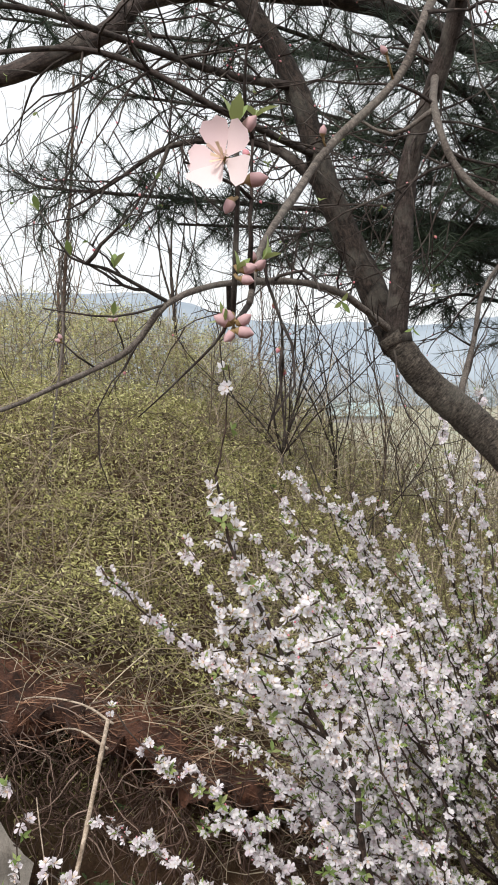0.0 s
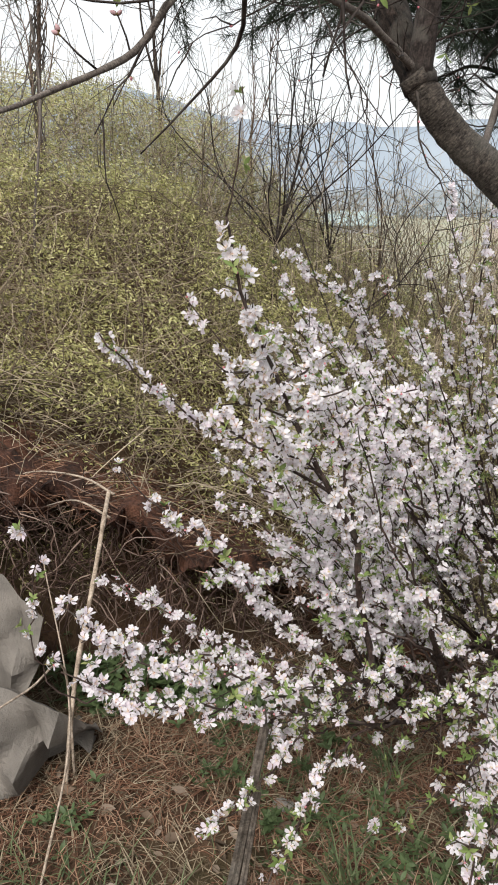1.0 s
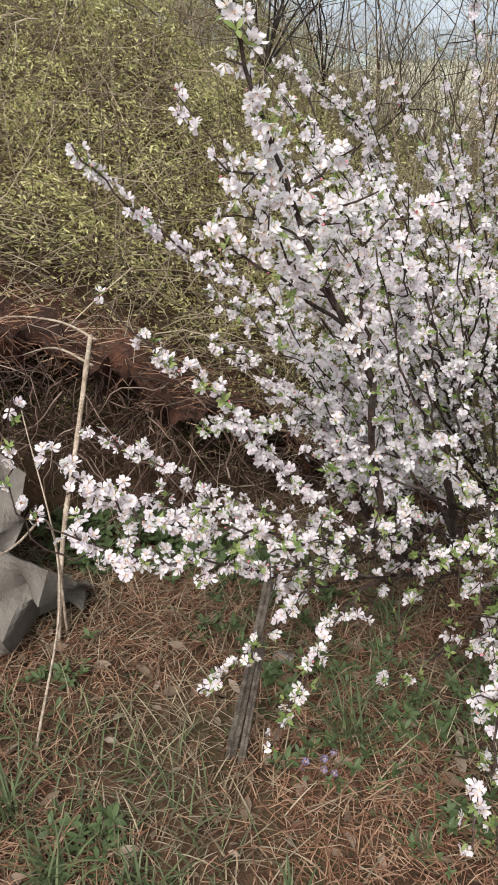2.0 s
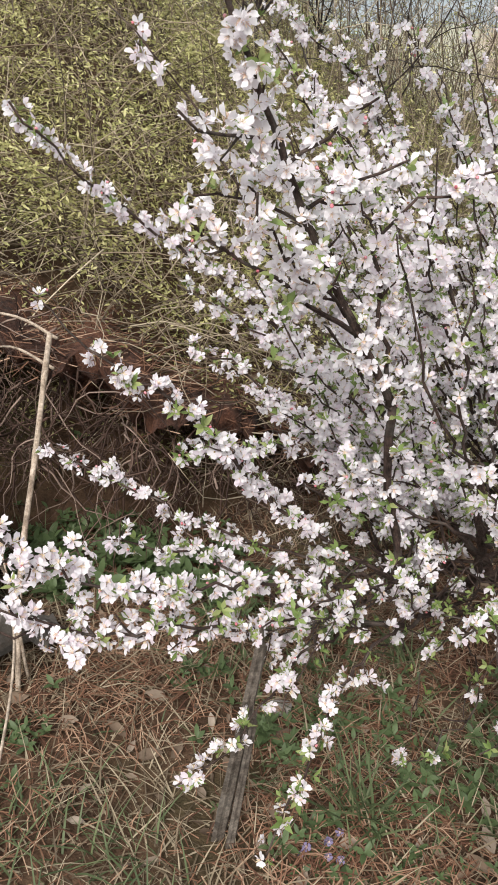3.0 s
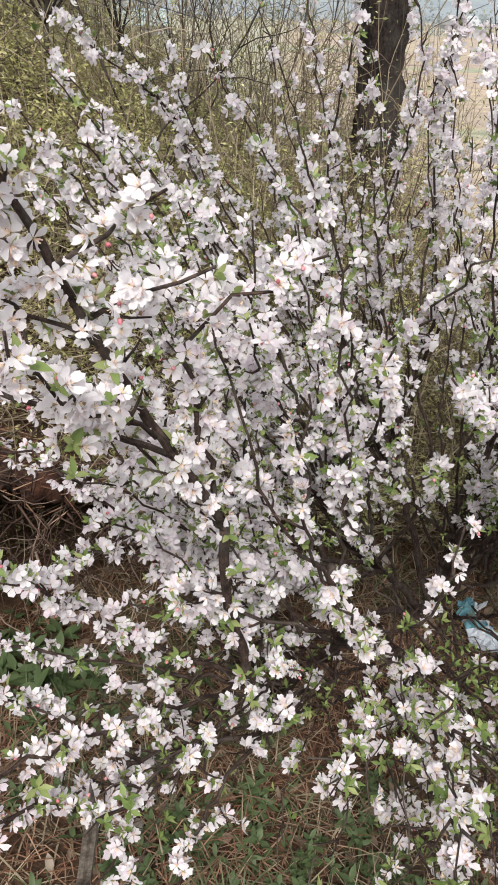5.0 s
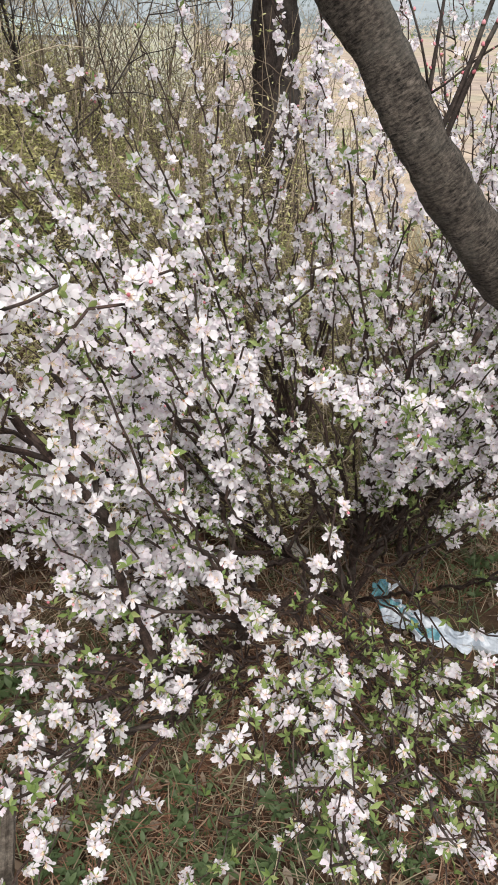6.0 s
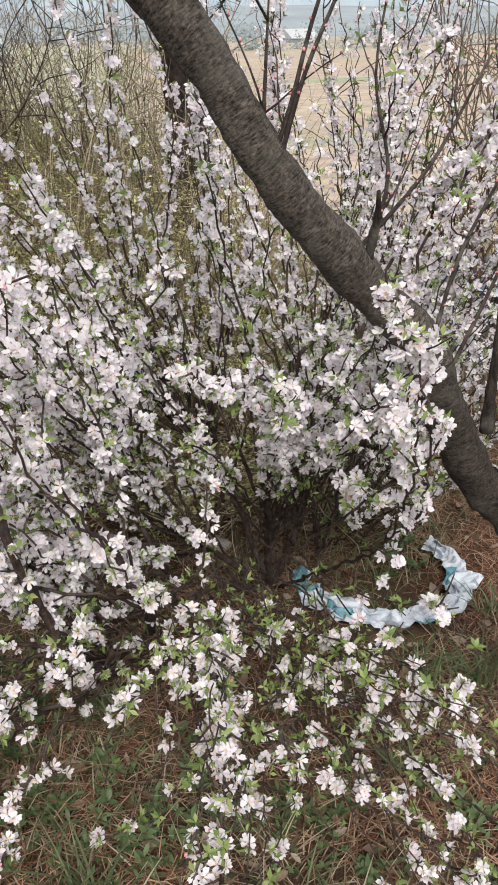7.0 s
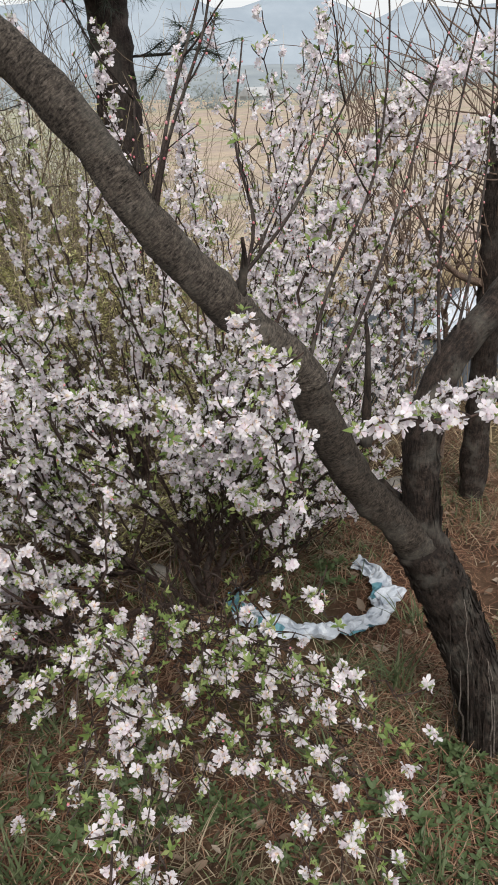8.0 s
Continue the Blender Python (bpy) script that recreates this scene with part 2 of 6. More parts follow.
# ---- geometry tools ----
class Soup:
    """Gathers verts and faces of many small pieces for one mesh."""

    def __init__(self):
        self.v, self.loop, self.size, self.m, self.uv, self.n = [], [], [], [], [], 0

    def add(self, verts, faces, mats=None):
        self.v.append(np.asarray(verts, float).reshape(-1, 3))
        self.loop.append(np.array([i for f in faces for i in f], int) + self.n)
        self.size.append(np.array([len(f) for f in faces], int))
        self.m.append(np.array(mats if mats is not None else [0] * len(faces), int))
        self.n += len(verts)

    def many(self, template, turns, places):
        """The template once for each turn (3 x 3, with its size) and place."""
        v, f, m = template
        k = len(places)
        if not k:
            return
        v = np.asarray(v, float)
        turns, places = np.asarray(turns, float), np.asarray(places, float)
        self.v.append((np.einsum("kij,vj->kvi", turns, v) + places[:, None, :]).reshape(-1, 3))
        flat = np.array([i for q in f for i in q], int)
        self.loop.append((flat[None, :] + (self.n + len(v) * np.arange(k))[:, None]).ravel())
        self.size.append(np.tile(np.array([len(q) for q in f], int), k))
        self.m.append(np.tile(np.array(m, int), k))
        self.n += len(v) * k

    def tube(self, pts, radii, sides=5, wob=0.0, mat=0, seed=0, lumps=0.0):
        pts = [Vector(p) for p in pts]
        rr = random.Random(seed)
        k, up = len(pts), None
        verts, faces = [], []
        length = 0.0
        for i, p in enumerate(pts):
            d = (pts[min(i + 1, k - 1)] - pts[max(i - 1, 0)])
            d = d.normalized() if d.length > 1e-9 else Vector((0, 0, 1))
            up = (d.orthogonal() if up is None else up - d * up.dot(d)).normalized()
            side = d.cross(up)
            for s in range(sides):
                a = 2 * math.pi * s / sides
                r = radii[i] * (1 + wob * rr.uniform(-1, 1))
                way = up * math.cos(a) + side * math.sin(a)
                if lumps:
                    q = p + way * r
                    r *= 1 + lumps * (noise.noise(q * 18.0) + 0.6 * noise.noise(q * 47.0))
                verts.append(p + way * r)
        for i in range(k - 1):
            step = (pts[i + 1] - pts[i]).length
            for s in range(sides):
                t = (s + 1) % sides
                faces.append((i * sides + s, i * sides + t, (i + 1) * sides + t, (i + 1) * sides + s))
                c = 6.28 * radii[i]
                self.uv.extend([(c * s / sides, length), (c * (s + 1) / sides, length), (c * (s + 1) / sides, length + step), (c * s / sides, length + step)])
            length += step
        faces.append(tuple(range((k - 1) * sides, k * sides)))
        faces.append(tuple(range(sides - 1, -1, -1)))
        self.uv.extend([(0, 0)] * (2 * sides))
        self.add(verts, faces, [mat] * len(faces))

    def mesh(self, name, mats, smooth=True):
        me = bpy.data.meshes.new(name)
        if self.n:
            loop, size = np.concatenate(self.loop), np.concatenate(self.size)
            me.vertices.add(self.n)
            me.vertices.foreach_set("co", np.concatenate(self.v).astype("f").ravel())
            me.loops.add(len(loop))
            me.loops.foreach_set("vertex_index", loop.astype("i"))
            me.polygons.add(len(size))
            me.polygons.foreach_set("loop_start", (np.cumsum(size) - size).astype("i"))
            me.polygons.foreach_set("material_index", np.concatenate(self.m).astype("i"))
            me.polygons.foreach_set("use_smooth", np.full(len(size), smooth))
        for m in mats:
            me.materials.append(m)
        if self.uv and len(self.uv) == len(me.loops):
            layer = me.uv_layers.new(name="along")
            layer.data.foreach_set("uv", np.array(self.uv, "f").ravel())
        me.update(calc_edges=True)
        return me


def part(name, data, parent=None, label="", kind=""):
    """Links a mesh as one object under a thing or a part."""
    ob = new(name, data)
    if parent is not None:
        ob.parent = parent
    return tagged(ob, label=label, kind=kind)


def thing(name, place, label, category, group=""):
    ob = new(name)
    ob.empty_display_size = 0.05
    ob.location = place
    return tagged(ob, label, category, group)


def under(ob, parent):
    """Parent that keeps the world place of a mesh whose verts are in world metres."""
    ob.parent = parent
    ob.matrix_parent_inverse = Matrix.Translation(-Vector(parent.location))
    return ob


def smooth_path(ctrl, step):
    """Catmull-Rom through the control points, about one point every step metres."""
    c = [Vector(p) for p in ctrl]
    if len(c) == 2:
        n = max(2, int((c[1] - c[0]).length / step))
        return [c[0].lerp(c[1], i / n) for i in range(n + 1)]
    c = [2 * c[0] - c[1]] + c + [2 * c[-1] - c[-2]]
    out = []
    for i in range(1, len(c) - 2):
        n = max(1, int(round((c[i + 1] - c[i]).length / step)))
        for j in range(n):
            t = j / n
            a, b, d, e = c[i - 1], c[i], c[i + 1], c[i + 2]
            out.append(0.5 * ((2 * b) + (d - a) * t + (2 * a - 5 * b + 4 * d - e) * t * t + (3 * b - a - 3 * d + e) * t ** 3))
    out.append(c[-2])
    return out


def taper(n, r0, r1):
    return [r0 + (r1 - r0) * (i / max(1, n - 1)) ** 0.8 for i in range(n)]


def wander(rr, start, way, length, n, bend=0.25, lift=0.0):
    """A twig that wanders off from start."""
    p, d = Vector(start), Vector(way).normalized()
    out = [p.copy()]
    for _ in range(n):
        d = (d + Vector((rr.gauss(0, 1), rr.gauss(0, 1), rr.gauss(0, 1))) * bend * 0.5 + Vector((0, 0, lift))).normalized()
        p = p + d * (length / n)
        out.append(p.copy())
    return out


def s_step(a, b, x):
    t = min(1.0, max(0.0, (x - a) / (b - a)))
    return t * t * (3 - 2 * t)

# ---- ground: terrace, cut bank, slope and valley in one sheet ----
def lip_y(x):
    return 2.48 + 0.10 * math.sin(2.3 * x + 0.5) + 0.05 * math.sin(7.1 * x)


def bank_height(x):
    return 0.45 * (1 - s_step(-0.45, 0.75, x)) + 0.22 * s_step(0.1, -1.0, x)


def ground_z(x, y, rough=True):
    z = -0.11 * s_step(-0.3, 1.6, x) * 1.5
    behind = s_step(lip_y(x) - 0.16, lip_y(x) + 0.05, y)
    z += bank_height(x) * behind
    left = 1 - s_step(-0.5, 3.2, x - 0.10 * (y - 3))
    z += left * 0.28 * max(0.0, min(y, 5.6) - 2.6)
    fall = (1 - left) * s_step(3.6, 16.0, y) + left * s_step(7.0, 22.0, y)
    z -= 4.6 * fall + left * 0.8 * s_step(7.0, 22.0, y)
    if rough and y < 30:
        z += 0.022 * noise.noise(Vector((x * 2.2, y * 2.2, 0))) + 0.012 * noise.noise(Vector((x * 9, y * 9, 3)))
    return z


def grow_axis(dense_lo, dense_hi, step, far, back):
    a = list(np.arange(dense_lo, dense_hi, step))
    s, v = step, dense_hi
    while v < far:
        a.append(v)
        s *= 1.35
        v += s
    s, v, lower = step, dense_lo, []
    while v > back:
        s *= 1.5
        v -= s
        lower.append(v)
    return lower[::-1] + a


gx = grow_axis(-1.6, 2.6, 0.04, 2200, -2200)
gy = grow_axis(0.0, 3.4, 0.04, 2400, -300)
gs = Soup()
gs.add([(x, y, ground_z(x, y)) for y in gy for x in gx],
       [(j * len(gx) + i, j * len(gx) + i + 1, (j + 1) * len(gx) + i + 1, (j + 1) * len(gx) + i) for j in range(len(gy) - 1) for i in range(len(gx) - 1)])
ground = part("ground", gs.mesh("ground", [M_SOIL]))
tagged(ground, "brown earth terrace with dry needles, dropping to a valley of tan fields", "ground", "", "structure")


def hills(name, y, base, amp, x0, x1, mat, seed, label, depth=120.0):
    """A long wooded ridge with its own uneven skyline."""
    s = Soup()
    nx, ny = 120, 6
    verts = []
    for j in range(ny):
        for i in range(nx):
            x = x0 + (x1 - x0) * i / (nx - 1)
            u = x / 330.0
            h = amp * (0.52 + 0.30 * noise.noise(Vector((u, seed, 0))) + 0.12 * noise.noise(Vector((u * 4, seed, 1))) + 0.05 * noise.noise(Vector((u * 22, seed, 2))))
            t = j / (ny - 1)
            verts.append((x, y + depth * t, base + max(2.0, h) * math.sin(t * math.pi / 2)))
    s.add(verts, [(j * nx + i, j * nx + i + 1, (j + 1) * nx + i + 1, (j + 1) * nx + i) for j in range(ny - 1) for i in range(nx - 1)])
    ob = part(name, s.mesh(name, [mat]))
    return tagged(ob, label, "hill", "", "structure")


hills("backdrop_near_ridge", 260, -6, 20, -500, 900, M_HILL, 3.3, "low wooded ridge with haze painted in as grey-blue")
hills("backdrop_far_ridge", 620, -8, 140, -900, 1500, M_HILLFAR, 7.9, "high hill range with haze painted in as pale blue")


def farm_shed(x, y, w, h, roof, label):
    t = thing("farm_shed", (x, y, -5.6), label, "shed")
    s = Soup()
    s.add([(-w, 0, 0), (w, 0, 0), (w, 8, 0), (-w, 8, 0), (-w, 0, h), (w, 0, h), (w, 8, h), (-w, 8, h)],
          [(0, 1, 5, 4), (1, 2, 6, 5), (2, 3, 7, 6), (3, 0, 4, 7)])
    part("wall", s.mesh("wall", [M_WALL], False), t)
    r = Soup()
    e = w + 0.4
    r.add([(-e, -0.5, h), (e, -0.5, h), (e, 8.5, h), (-e, 8.5, h), (-e, 4, h + 2.2), (e, 4, h + 2.2),
           (-e, -0.5, h - .15), (e, -0.5, h - .15), (e, 8.5, h - .15), (-e, 8.5, h - .15)],
          [(0, 1, 5, 4), (2, 3, 4, 5), (0, 4, 3), (1, 2, 5), (0, 6, 7, 1), (2, 8, 9, 3), (1, 7, 8, 2), (3, 9, 6, 0), (6, 9, 8, 7)])
    part("roof", r.mesh("roof", [roof], False), t)
    return t


def clump_template():
    bm = bmesh.new()
    bmesh.ops.create_cone(bm, cap_ends=False, segments=4, radius1=1.0, radius2=0.5, depth=1.2)
    for v in bm.verts:
        v.co *= 1 + 0.5 * noise.noise(v.co * 3.0)
    made = [tuple(v.co) for v in bm.verts], [tuple(v.index for v in f.verts) for f in bm.faces]
    bm.free()
    return made


CLUMP = clump_template()


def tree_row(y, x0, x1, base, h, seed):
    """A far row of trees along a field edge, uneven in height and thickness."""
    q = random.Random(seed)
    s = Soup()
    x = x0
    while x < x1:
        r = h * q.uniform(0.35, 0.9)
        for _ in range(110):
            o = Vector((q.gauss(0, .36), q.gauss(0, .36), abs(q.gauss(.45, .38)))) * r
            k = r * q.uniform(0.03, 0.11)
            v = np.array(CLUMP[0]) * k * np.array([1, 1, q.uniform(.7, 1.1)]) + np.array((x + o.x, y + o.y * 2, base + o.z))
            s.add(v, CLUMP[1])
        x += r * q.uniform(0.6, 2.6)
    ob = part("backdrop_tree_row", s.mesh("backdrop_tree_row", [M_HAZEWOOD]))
    return tagged(ob, "far row of trees along the fields, haze painted in as grey-green", "trees", "", "structure")


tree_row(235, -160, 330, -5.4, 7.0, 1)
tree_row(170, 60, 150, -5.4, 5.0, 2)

farm_shed(20, 140, 5.5, 2.2, M_ROOF, "far farm shed with a green sheet roof among the fields")
farm_shed(9, 130, 2.2, 1.8, M_WALL, "small pale far shed among the fields")
farm_shed(118, 210, 4.0, 2.0, M_WALL, "small pale far building below the ridge")


# ---- flower, bud and leaf templates ----
def flower_template(petal_mat=0, notch=0.06, wide=1.0, cup=0.22, fine=True, seed=4):
    v, f, m = [], [], []
    rr = random.Random(seed)
    for k in range(5):
        a = 2 * math.pi * k / 5
        tilt, tw, a = rr.uniform(-0.30, 0.40), rr.uniform(-0.40, 0.40), a + rr.uniform(-0.20, 0.20)
        n0 = len(v)
        rows = ((0.08, 0.04), (0.36, 0.20), (0.74, 0.41), (1.0, 0.24)) if fine == 1 else ((0.08, 0.04), (0.30, 0.16), (0.58, 0.36), (0.84, 0.40), (1.0, 0.20)) if fine else ((0.08, 0.06), (0.66, 0.42), (1.0, 0.25))
        for r, w in rows:
            for c in (cols := (-1, 0, 1) if fine else (-1, 1)):
                rad = r - (notch if (c == 0 and r > 0.9) else 0.0)
                y = c * w * wide
                z = (cup + tilt) * r * r + (0.10 if c else 0.0) * r + tw * c * r * 0.5
                v.append((rad * math.cos(a) - y * math.sin(a), rad * math.sin(a) + y * math.cos(a), z))
        for r in range(len(rows) - 1):
            for c in range(len(cols) - 1):
                i = n0 + len(cols) * r + c
                f.append((i, i + 1, i + 1 + len(cols), i + len(cols)))
                m.append(petal_mat)
    n0 = len(v)
    for k in range(5):
        a = 2 * math.pi * k / 5
        v.append((0.15 * math.cos(a), 0.15 * math.sin(a), 0.03))
    v.append((0, 0, -0.42))
    for k in range(5):
        f.append((n0 + k, n0 + 5, n0 + (k + 1) % 5))
        m.append(2)
    for k in range(8 if fine else 2):
        a, b = 2 * math.pi * k / (8 if fine else 2) + 0.3, 0.18 + 0.12 * (k % 3)
        n0 = len(v)
        c, s = math.cos(a), math.sin(a)
        v.extend([(-0.025 * s, 0.025 * c, 0.02), (0.025 * s, -0.025 * c, 0.02), (b * c + 0.05 * s, b * s - 0.05 * c, 0.42), (b * c - 0.05 * s, b * s + 0.05 * c, 0.44)])
        f.append((n0, n0 + 1, n0 + 2, n0 + 3))
        m.append(3)
    return np.array(v), f, m


def bud_template():
    v, f = [], []
    for j, (z, r) in enumerate(((0, 0.12), (0.35, 0.42), (0.8, 0.38), (1.15, 0.05))):
        for k in range(5):
            v.append((r * math.cos(1.2566 * k), r * math.sin(1.2566 * k), z))
    for j in range(3):
        for k in range(5):
            f.append((5 * j + k, 5 * j + (k + 1) % 5, 5 * j + 5 + (k + 1) % 5, 5 * j + 5 + k))
    return np.array(v), f, [2] * 5 + [1] * 10


def tuft_template(count=4, seed=1, lean0=0.35, lean1=0.9, fine=True):
    """A tuft of young pointed leaves, folded along the midrib."""
    v, f = [], []
    rr = random.Random(seed)
    for k in range(count):
        a, lean, ln = 2 * math.pi * k / count + rr.uniform(-.4, .4), rr.uniform(lean0, lean1), rr.uniform(0.7, 1.1)
        n0 = len(v)
        for t, w in ((0.02, 0.03), (0.35, 0.17), (0.7, 0.15), (1.0, 0.01)) if fine else ((0.02, 0.03), (0.5, 0.18), (1.0, 0.01)):
            for c in (-1, 0, 1):
                rad, z = ln * t * math.sin(lean + 0.4 * t), ln * t * math.cos(lean + 0.4 * t) + (0.06 if c else 0) * (1 - t)
                y = c * w
                v.append((rad * math.cos(a) - y * math.sin(a), rad * math.sin(a) + y * math.cos(a), z))
        for r in range(3 if fine else 2):
            for c in range(2):
                i = n0 + 3 * r + c
                f.append((i, i + 1, i + 4, i + 3))
    return np.array(v), f, [0] * len(f)


KINDS = ((0.06, 1.0, 0.10), (0.02, 0.92, 0.34), (0.10, 1.08, -0.05), (0.04, 0.85, 0.75), (0.05, 1.0, 0.5), (0.08, 0.95, -0.3))
FLOWERS = [flower_template(0, n, w, c, True, 4 + i) for i, (n, w, c) in enumerate(KINDS)]
PLAIN = [flower_template(0, n, w, c, False, 4 + i) for i, (n, w, c) in enumerate(KINDS)]
BUD = bud_template()
TUFTS = [tuft_template(3, 1), tuft_template(4, 2), tuft_template(5, 3)]
PLAIN_TUFTS = [tuft_template(3, 1, 0.2, 0.8, False), tuft_template(4, 2, 0.2, 0.8, False), tuft_template(5, 3, 0.2, 0.8, False)]


def aim(place, way, size, spin):
    q = Vector(way).to_track_quat("Z", "Y").to_matrix()
    m = np.array(q) @ np.array(Matrix.Rotation(spin, 3, "Z")) * size
    return m, np.array(place)


def lay(soup, template, place, way, size, spin):
    v, f, m = template
    r, p = aim(place, way, size, spin)
    soup.add(v @ r.T + p, f, m)


def template_mesh(name, template, mats):
    me = bpy.data.meshes.new(name)
    me.from_pydata(template[0].tolist(), [], template[1])
    for m in mats:
        me.materials.append(m)
    me.polygons.foreach_set("material_index", template[2])
    me.polygons.foreach_set("use_smooth", [True] * len(template[1]))
    return me


BLOOM_MATS = [M_PETAL, M_BUD, M_CALYX, M_STAMEN]
FLOWER_MESHES = [template_mesh("blossom", flower_template(0, n, w, c, 2, 4 + i), BLOOM_MATS) for i, (n, w, c) in enumerate(KINDS)]
TUFT_MESHES = [template_mesh("leaf_tuft", t, [M_LEAF]) for t in TUFTS]


class Shrub:
    """A flowering shrub: stems and twigs as parts, blossoms set along them."""

    def __init__(self, base, label, seed, near=None):
        self.t = thing("flowering_shrub", base, label, "shrub", "white-flowering shrubs")
        self.rr = random.Random(seed)
        self.blooms, self.tufts, self.loose, self.near, self.twigs = [], [], Soup(), near, 0

    def stem(self, ctrl, r0, r1, bloom_from=0.3, density=1.0, side=1.0, side_len=0.14, name="branch", wob=0.004, bunch=0, green=0.5):
        rr = self.rr
        path = smooth_path(ctrl, 0.03)
        path = [p + Vector((rr.gauss(0, wob), rr.gauss(0, wob), rr.gauss(0, wob))) if 0 < i < len(path) - 1 else p for i, p in enumerate(path)]
        s = Soup()
        s.tube(path, taper(len(path), r0, r1), 6, 0.12, 0, rr.random())
        own = under(part(name, s.mesh(name, [M_BARK])), self.t)
        n = len(path)
        self.clothe(path, bloom_from, density, r0 * 0.4, bunch, green)
        for _ in range(int(n * 0.35 * green) if bloom_from > 0.3 else 0):
            i = rr.randrange(int(n * bloom_from * 0.5), n - 1)
            o = Vector((rr.gauss(0, 1), rr.gauss(0, 1), rr.gauss(0.5, 0.6))).normalized()
            self.tufts.append((path[i] + o * 0.012, o + Vector((0, 0, 0.5)), rr.uniform(0.010, 0.022), rr.uniform(0, 6.3), rr.randrange(3)))
        step = max(1, int(0.055 / 0.03))
        for i in range(int(n * bloom_from * 0.7) + 1, n - 2, step):
            if rr.random() > 0.75 * side:
                continue
            d = (path[i + 1] - path[i - 1]).normalized()
            o = Vector((rr.gauss(0, 1), rr.gauss(0, 1), rr.gauss(0.25, 1)))
            o = (o - d * o.dot(d)).normalized()
            ln = side_len * rr.uniform(0.5, 1.35) * (1.1 - 0.6 * i / n)
            tw = wander(rr, path[i], d * 0.75 + o * 0.9, ln, 5, 0.3, 0.06)
            if self.twigs < 300:
                self.twigs += 1
                ts = Soup()
                ts.tube(tw, taper(6, 0.0022, 0.001), 4)
                part("twig", ts.mesh("twig", [M_BARK]), own)
            else:
                self.loose.tube(tw, taper(6, 0.0022, 0.001), 4)
            self.clothe(tw, 0.1 if not bunch else 0.45, density, 0.001, bunch, green)

    def clothe(self, path, start, density, off, bunch=0, green=0.5):
        """Blossoms in small clusters on short spurs all round a twig, leaf tufts here and there."""
        rr = self.rr
        length = sum((b - a).length for a, b in zip(path, path[1:]))
        k = int(length * (1 - start) / 0.021 * density + rr.random())
        for j in range(k):
            u = start + (1 - start) * (j + rr.random()) / k
            x = u * (len(path) - 1)
            i = min(int(x), len(path) - 2)
            p = path[i].lerp(path[i + 1], x - i)
            d = (path[i + 1] - path[i]).normalized()
            o = Vector((rr.gauss(0, 1), rr.gauss(0, 1), rr.gauss(0.2, 1)))
            o = (o - d * o.dot(d)).normalized()
            spur = p + o * (off + rr.uniform(0.001, 0.007))
            for _ in range(rr.choice((1, 2, 3, 3, 4, 5)) + (rr.randrange(bunch) if bunch else 0)):
                q = (o * 0.8 + d * rr.uniform(-0.6, 0.8) + Vector((rr.gauss(0, .6), rr.gauss(0, .6), rr.gauss(0, .6)))).normalized()
                self.blooms.append((spur + q * rr.uniform(0.005, 0.014), q, rr.uniform(0.0078, 0.0118), rr.uniform(0, 6.3), rr.randrange(6)))
            if rr.random() < green:
                self.tufts.append((p + o * 0.006, o + d * 0.8 + Vector((0, 0, 0.5)), rr.uniform(0.012, 0.025), rr.uniform(0, 6.3), rr.randrange(3)))

    def finish(self):
        rest, leaves = Soup(), Soup()
        count, tcount = 0, 0
        heaps = {}

        def heap(key, p, q, s, a):
            r, place = aim(p, q, s, a)
            heaps.setdefault(key, ([], []))
            heaps[key][0].append(r)
            heaps[key][1].append(place)

        for p, q, s, a, k in self.blooms:
            if self.rr.random() < 0.05:
                heap(("bud", 0), p, q, s * 0.5, a)
            elif self.near and self.near(p) and count < 300:
                count += 1
                ob = part("blossom", FLOWER_MESHES[k])
                under(ob, self.t)
                ob.matrix_basis = Matrix.LocRotScale(p, q.to_track_quat("Z", "Y") @ Euler((0, 0, a)).to_quaternion(), (s, s, s))
            else:
                heap(("flower" if p.y < 1.45 and p.x < 0.75 else "plain", k), p, q, s, a)
        for p, q, s, a, k in self.tufts:
            if self.near and self.near(p) and tcount < 120:
                tcount += 1
                ob = part("leaf_tuft", TUFT_MESHES[k])
                under(ob, self.t)
                ob.matrix_basis = Matrix.LocRotScale(p, q.to_track_quat("Z", "Y") @ Euler((0, 0, a)).to_quaternion(), (s, s, s))
            else:
                heap(("tuft", k), p, q, s, a)
        for (what, k), (turns, places) in heaps.items():
            if what == "tuft":
                leaves.many(PLAIN_TUFTS[k], turns, places)
            else:
                rest.many((FLOWERS if what == "flower" else PLAIN)[k] if what != "bud" else BUD, turns, places)
        under(part("twig_mass", self.loose.mesh("twig_mass", [M_BARK]), None, "thin dark flowering twigs", "stuff"), self.t)
        under(part("blossom_mass", rest.mesh("blossom_mass", BLOOM_MATS), None, "white five-petalled blossoms with a pink tinge", "stuff"), self.t)
        under(part("young_leaves", leaves.mesh("young_leaves", [M_LEAF]), None, "fresh green young leaves", "stuff"), self.t)


# ---- the large shrub in bloom ----
shrub = Shrub((0.98, 2.12, -0.14), "large spreading shrub covered in white blossom on brown earth", 11,
              lambda p: -0.16 < p.x < 0.36 and p.y < 1.50 and p.z > 0.62)
BASE = (0.98, 2.12, -0.15)
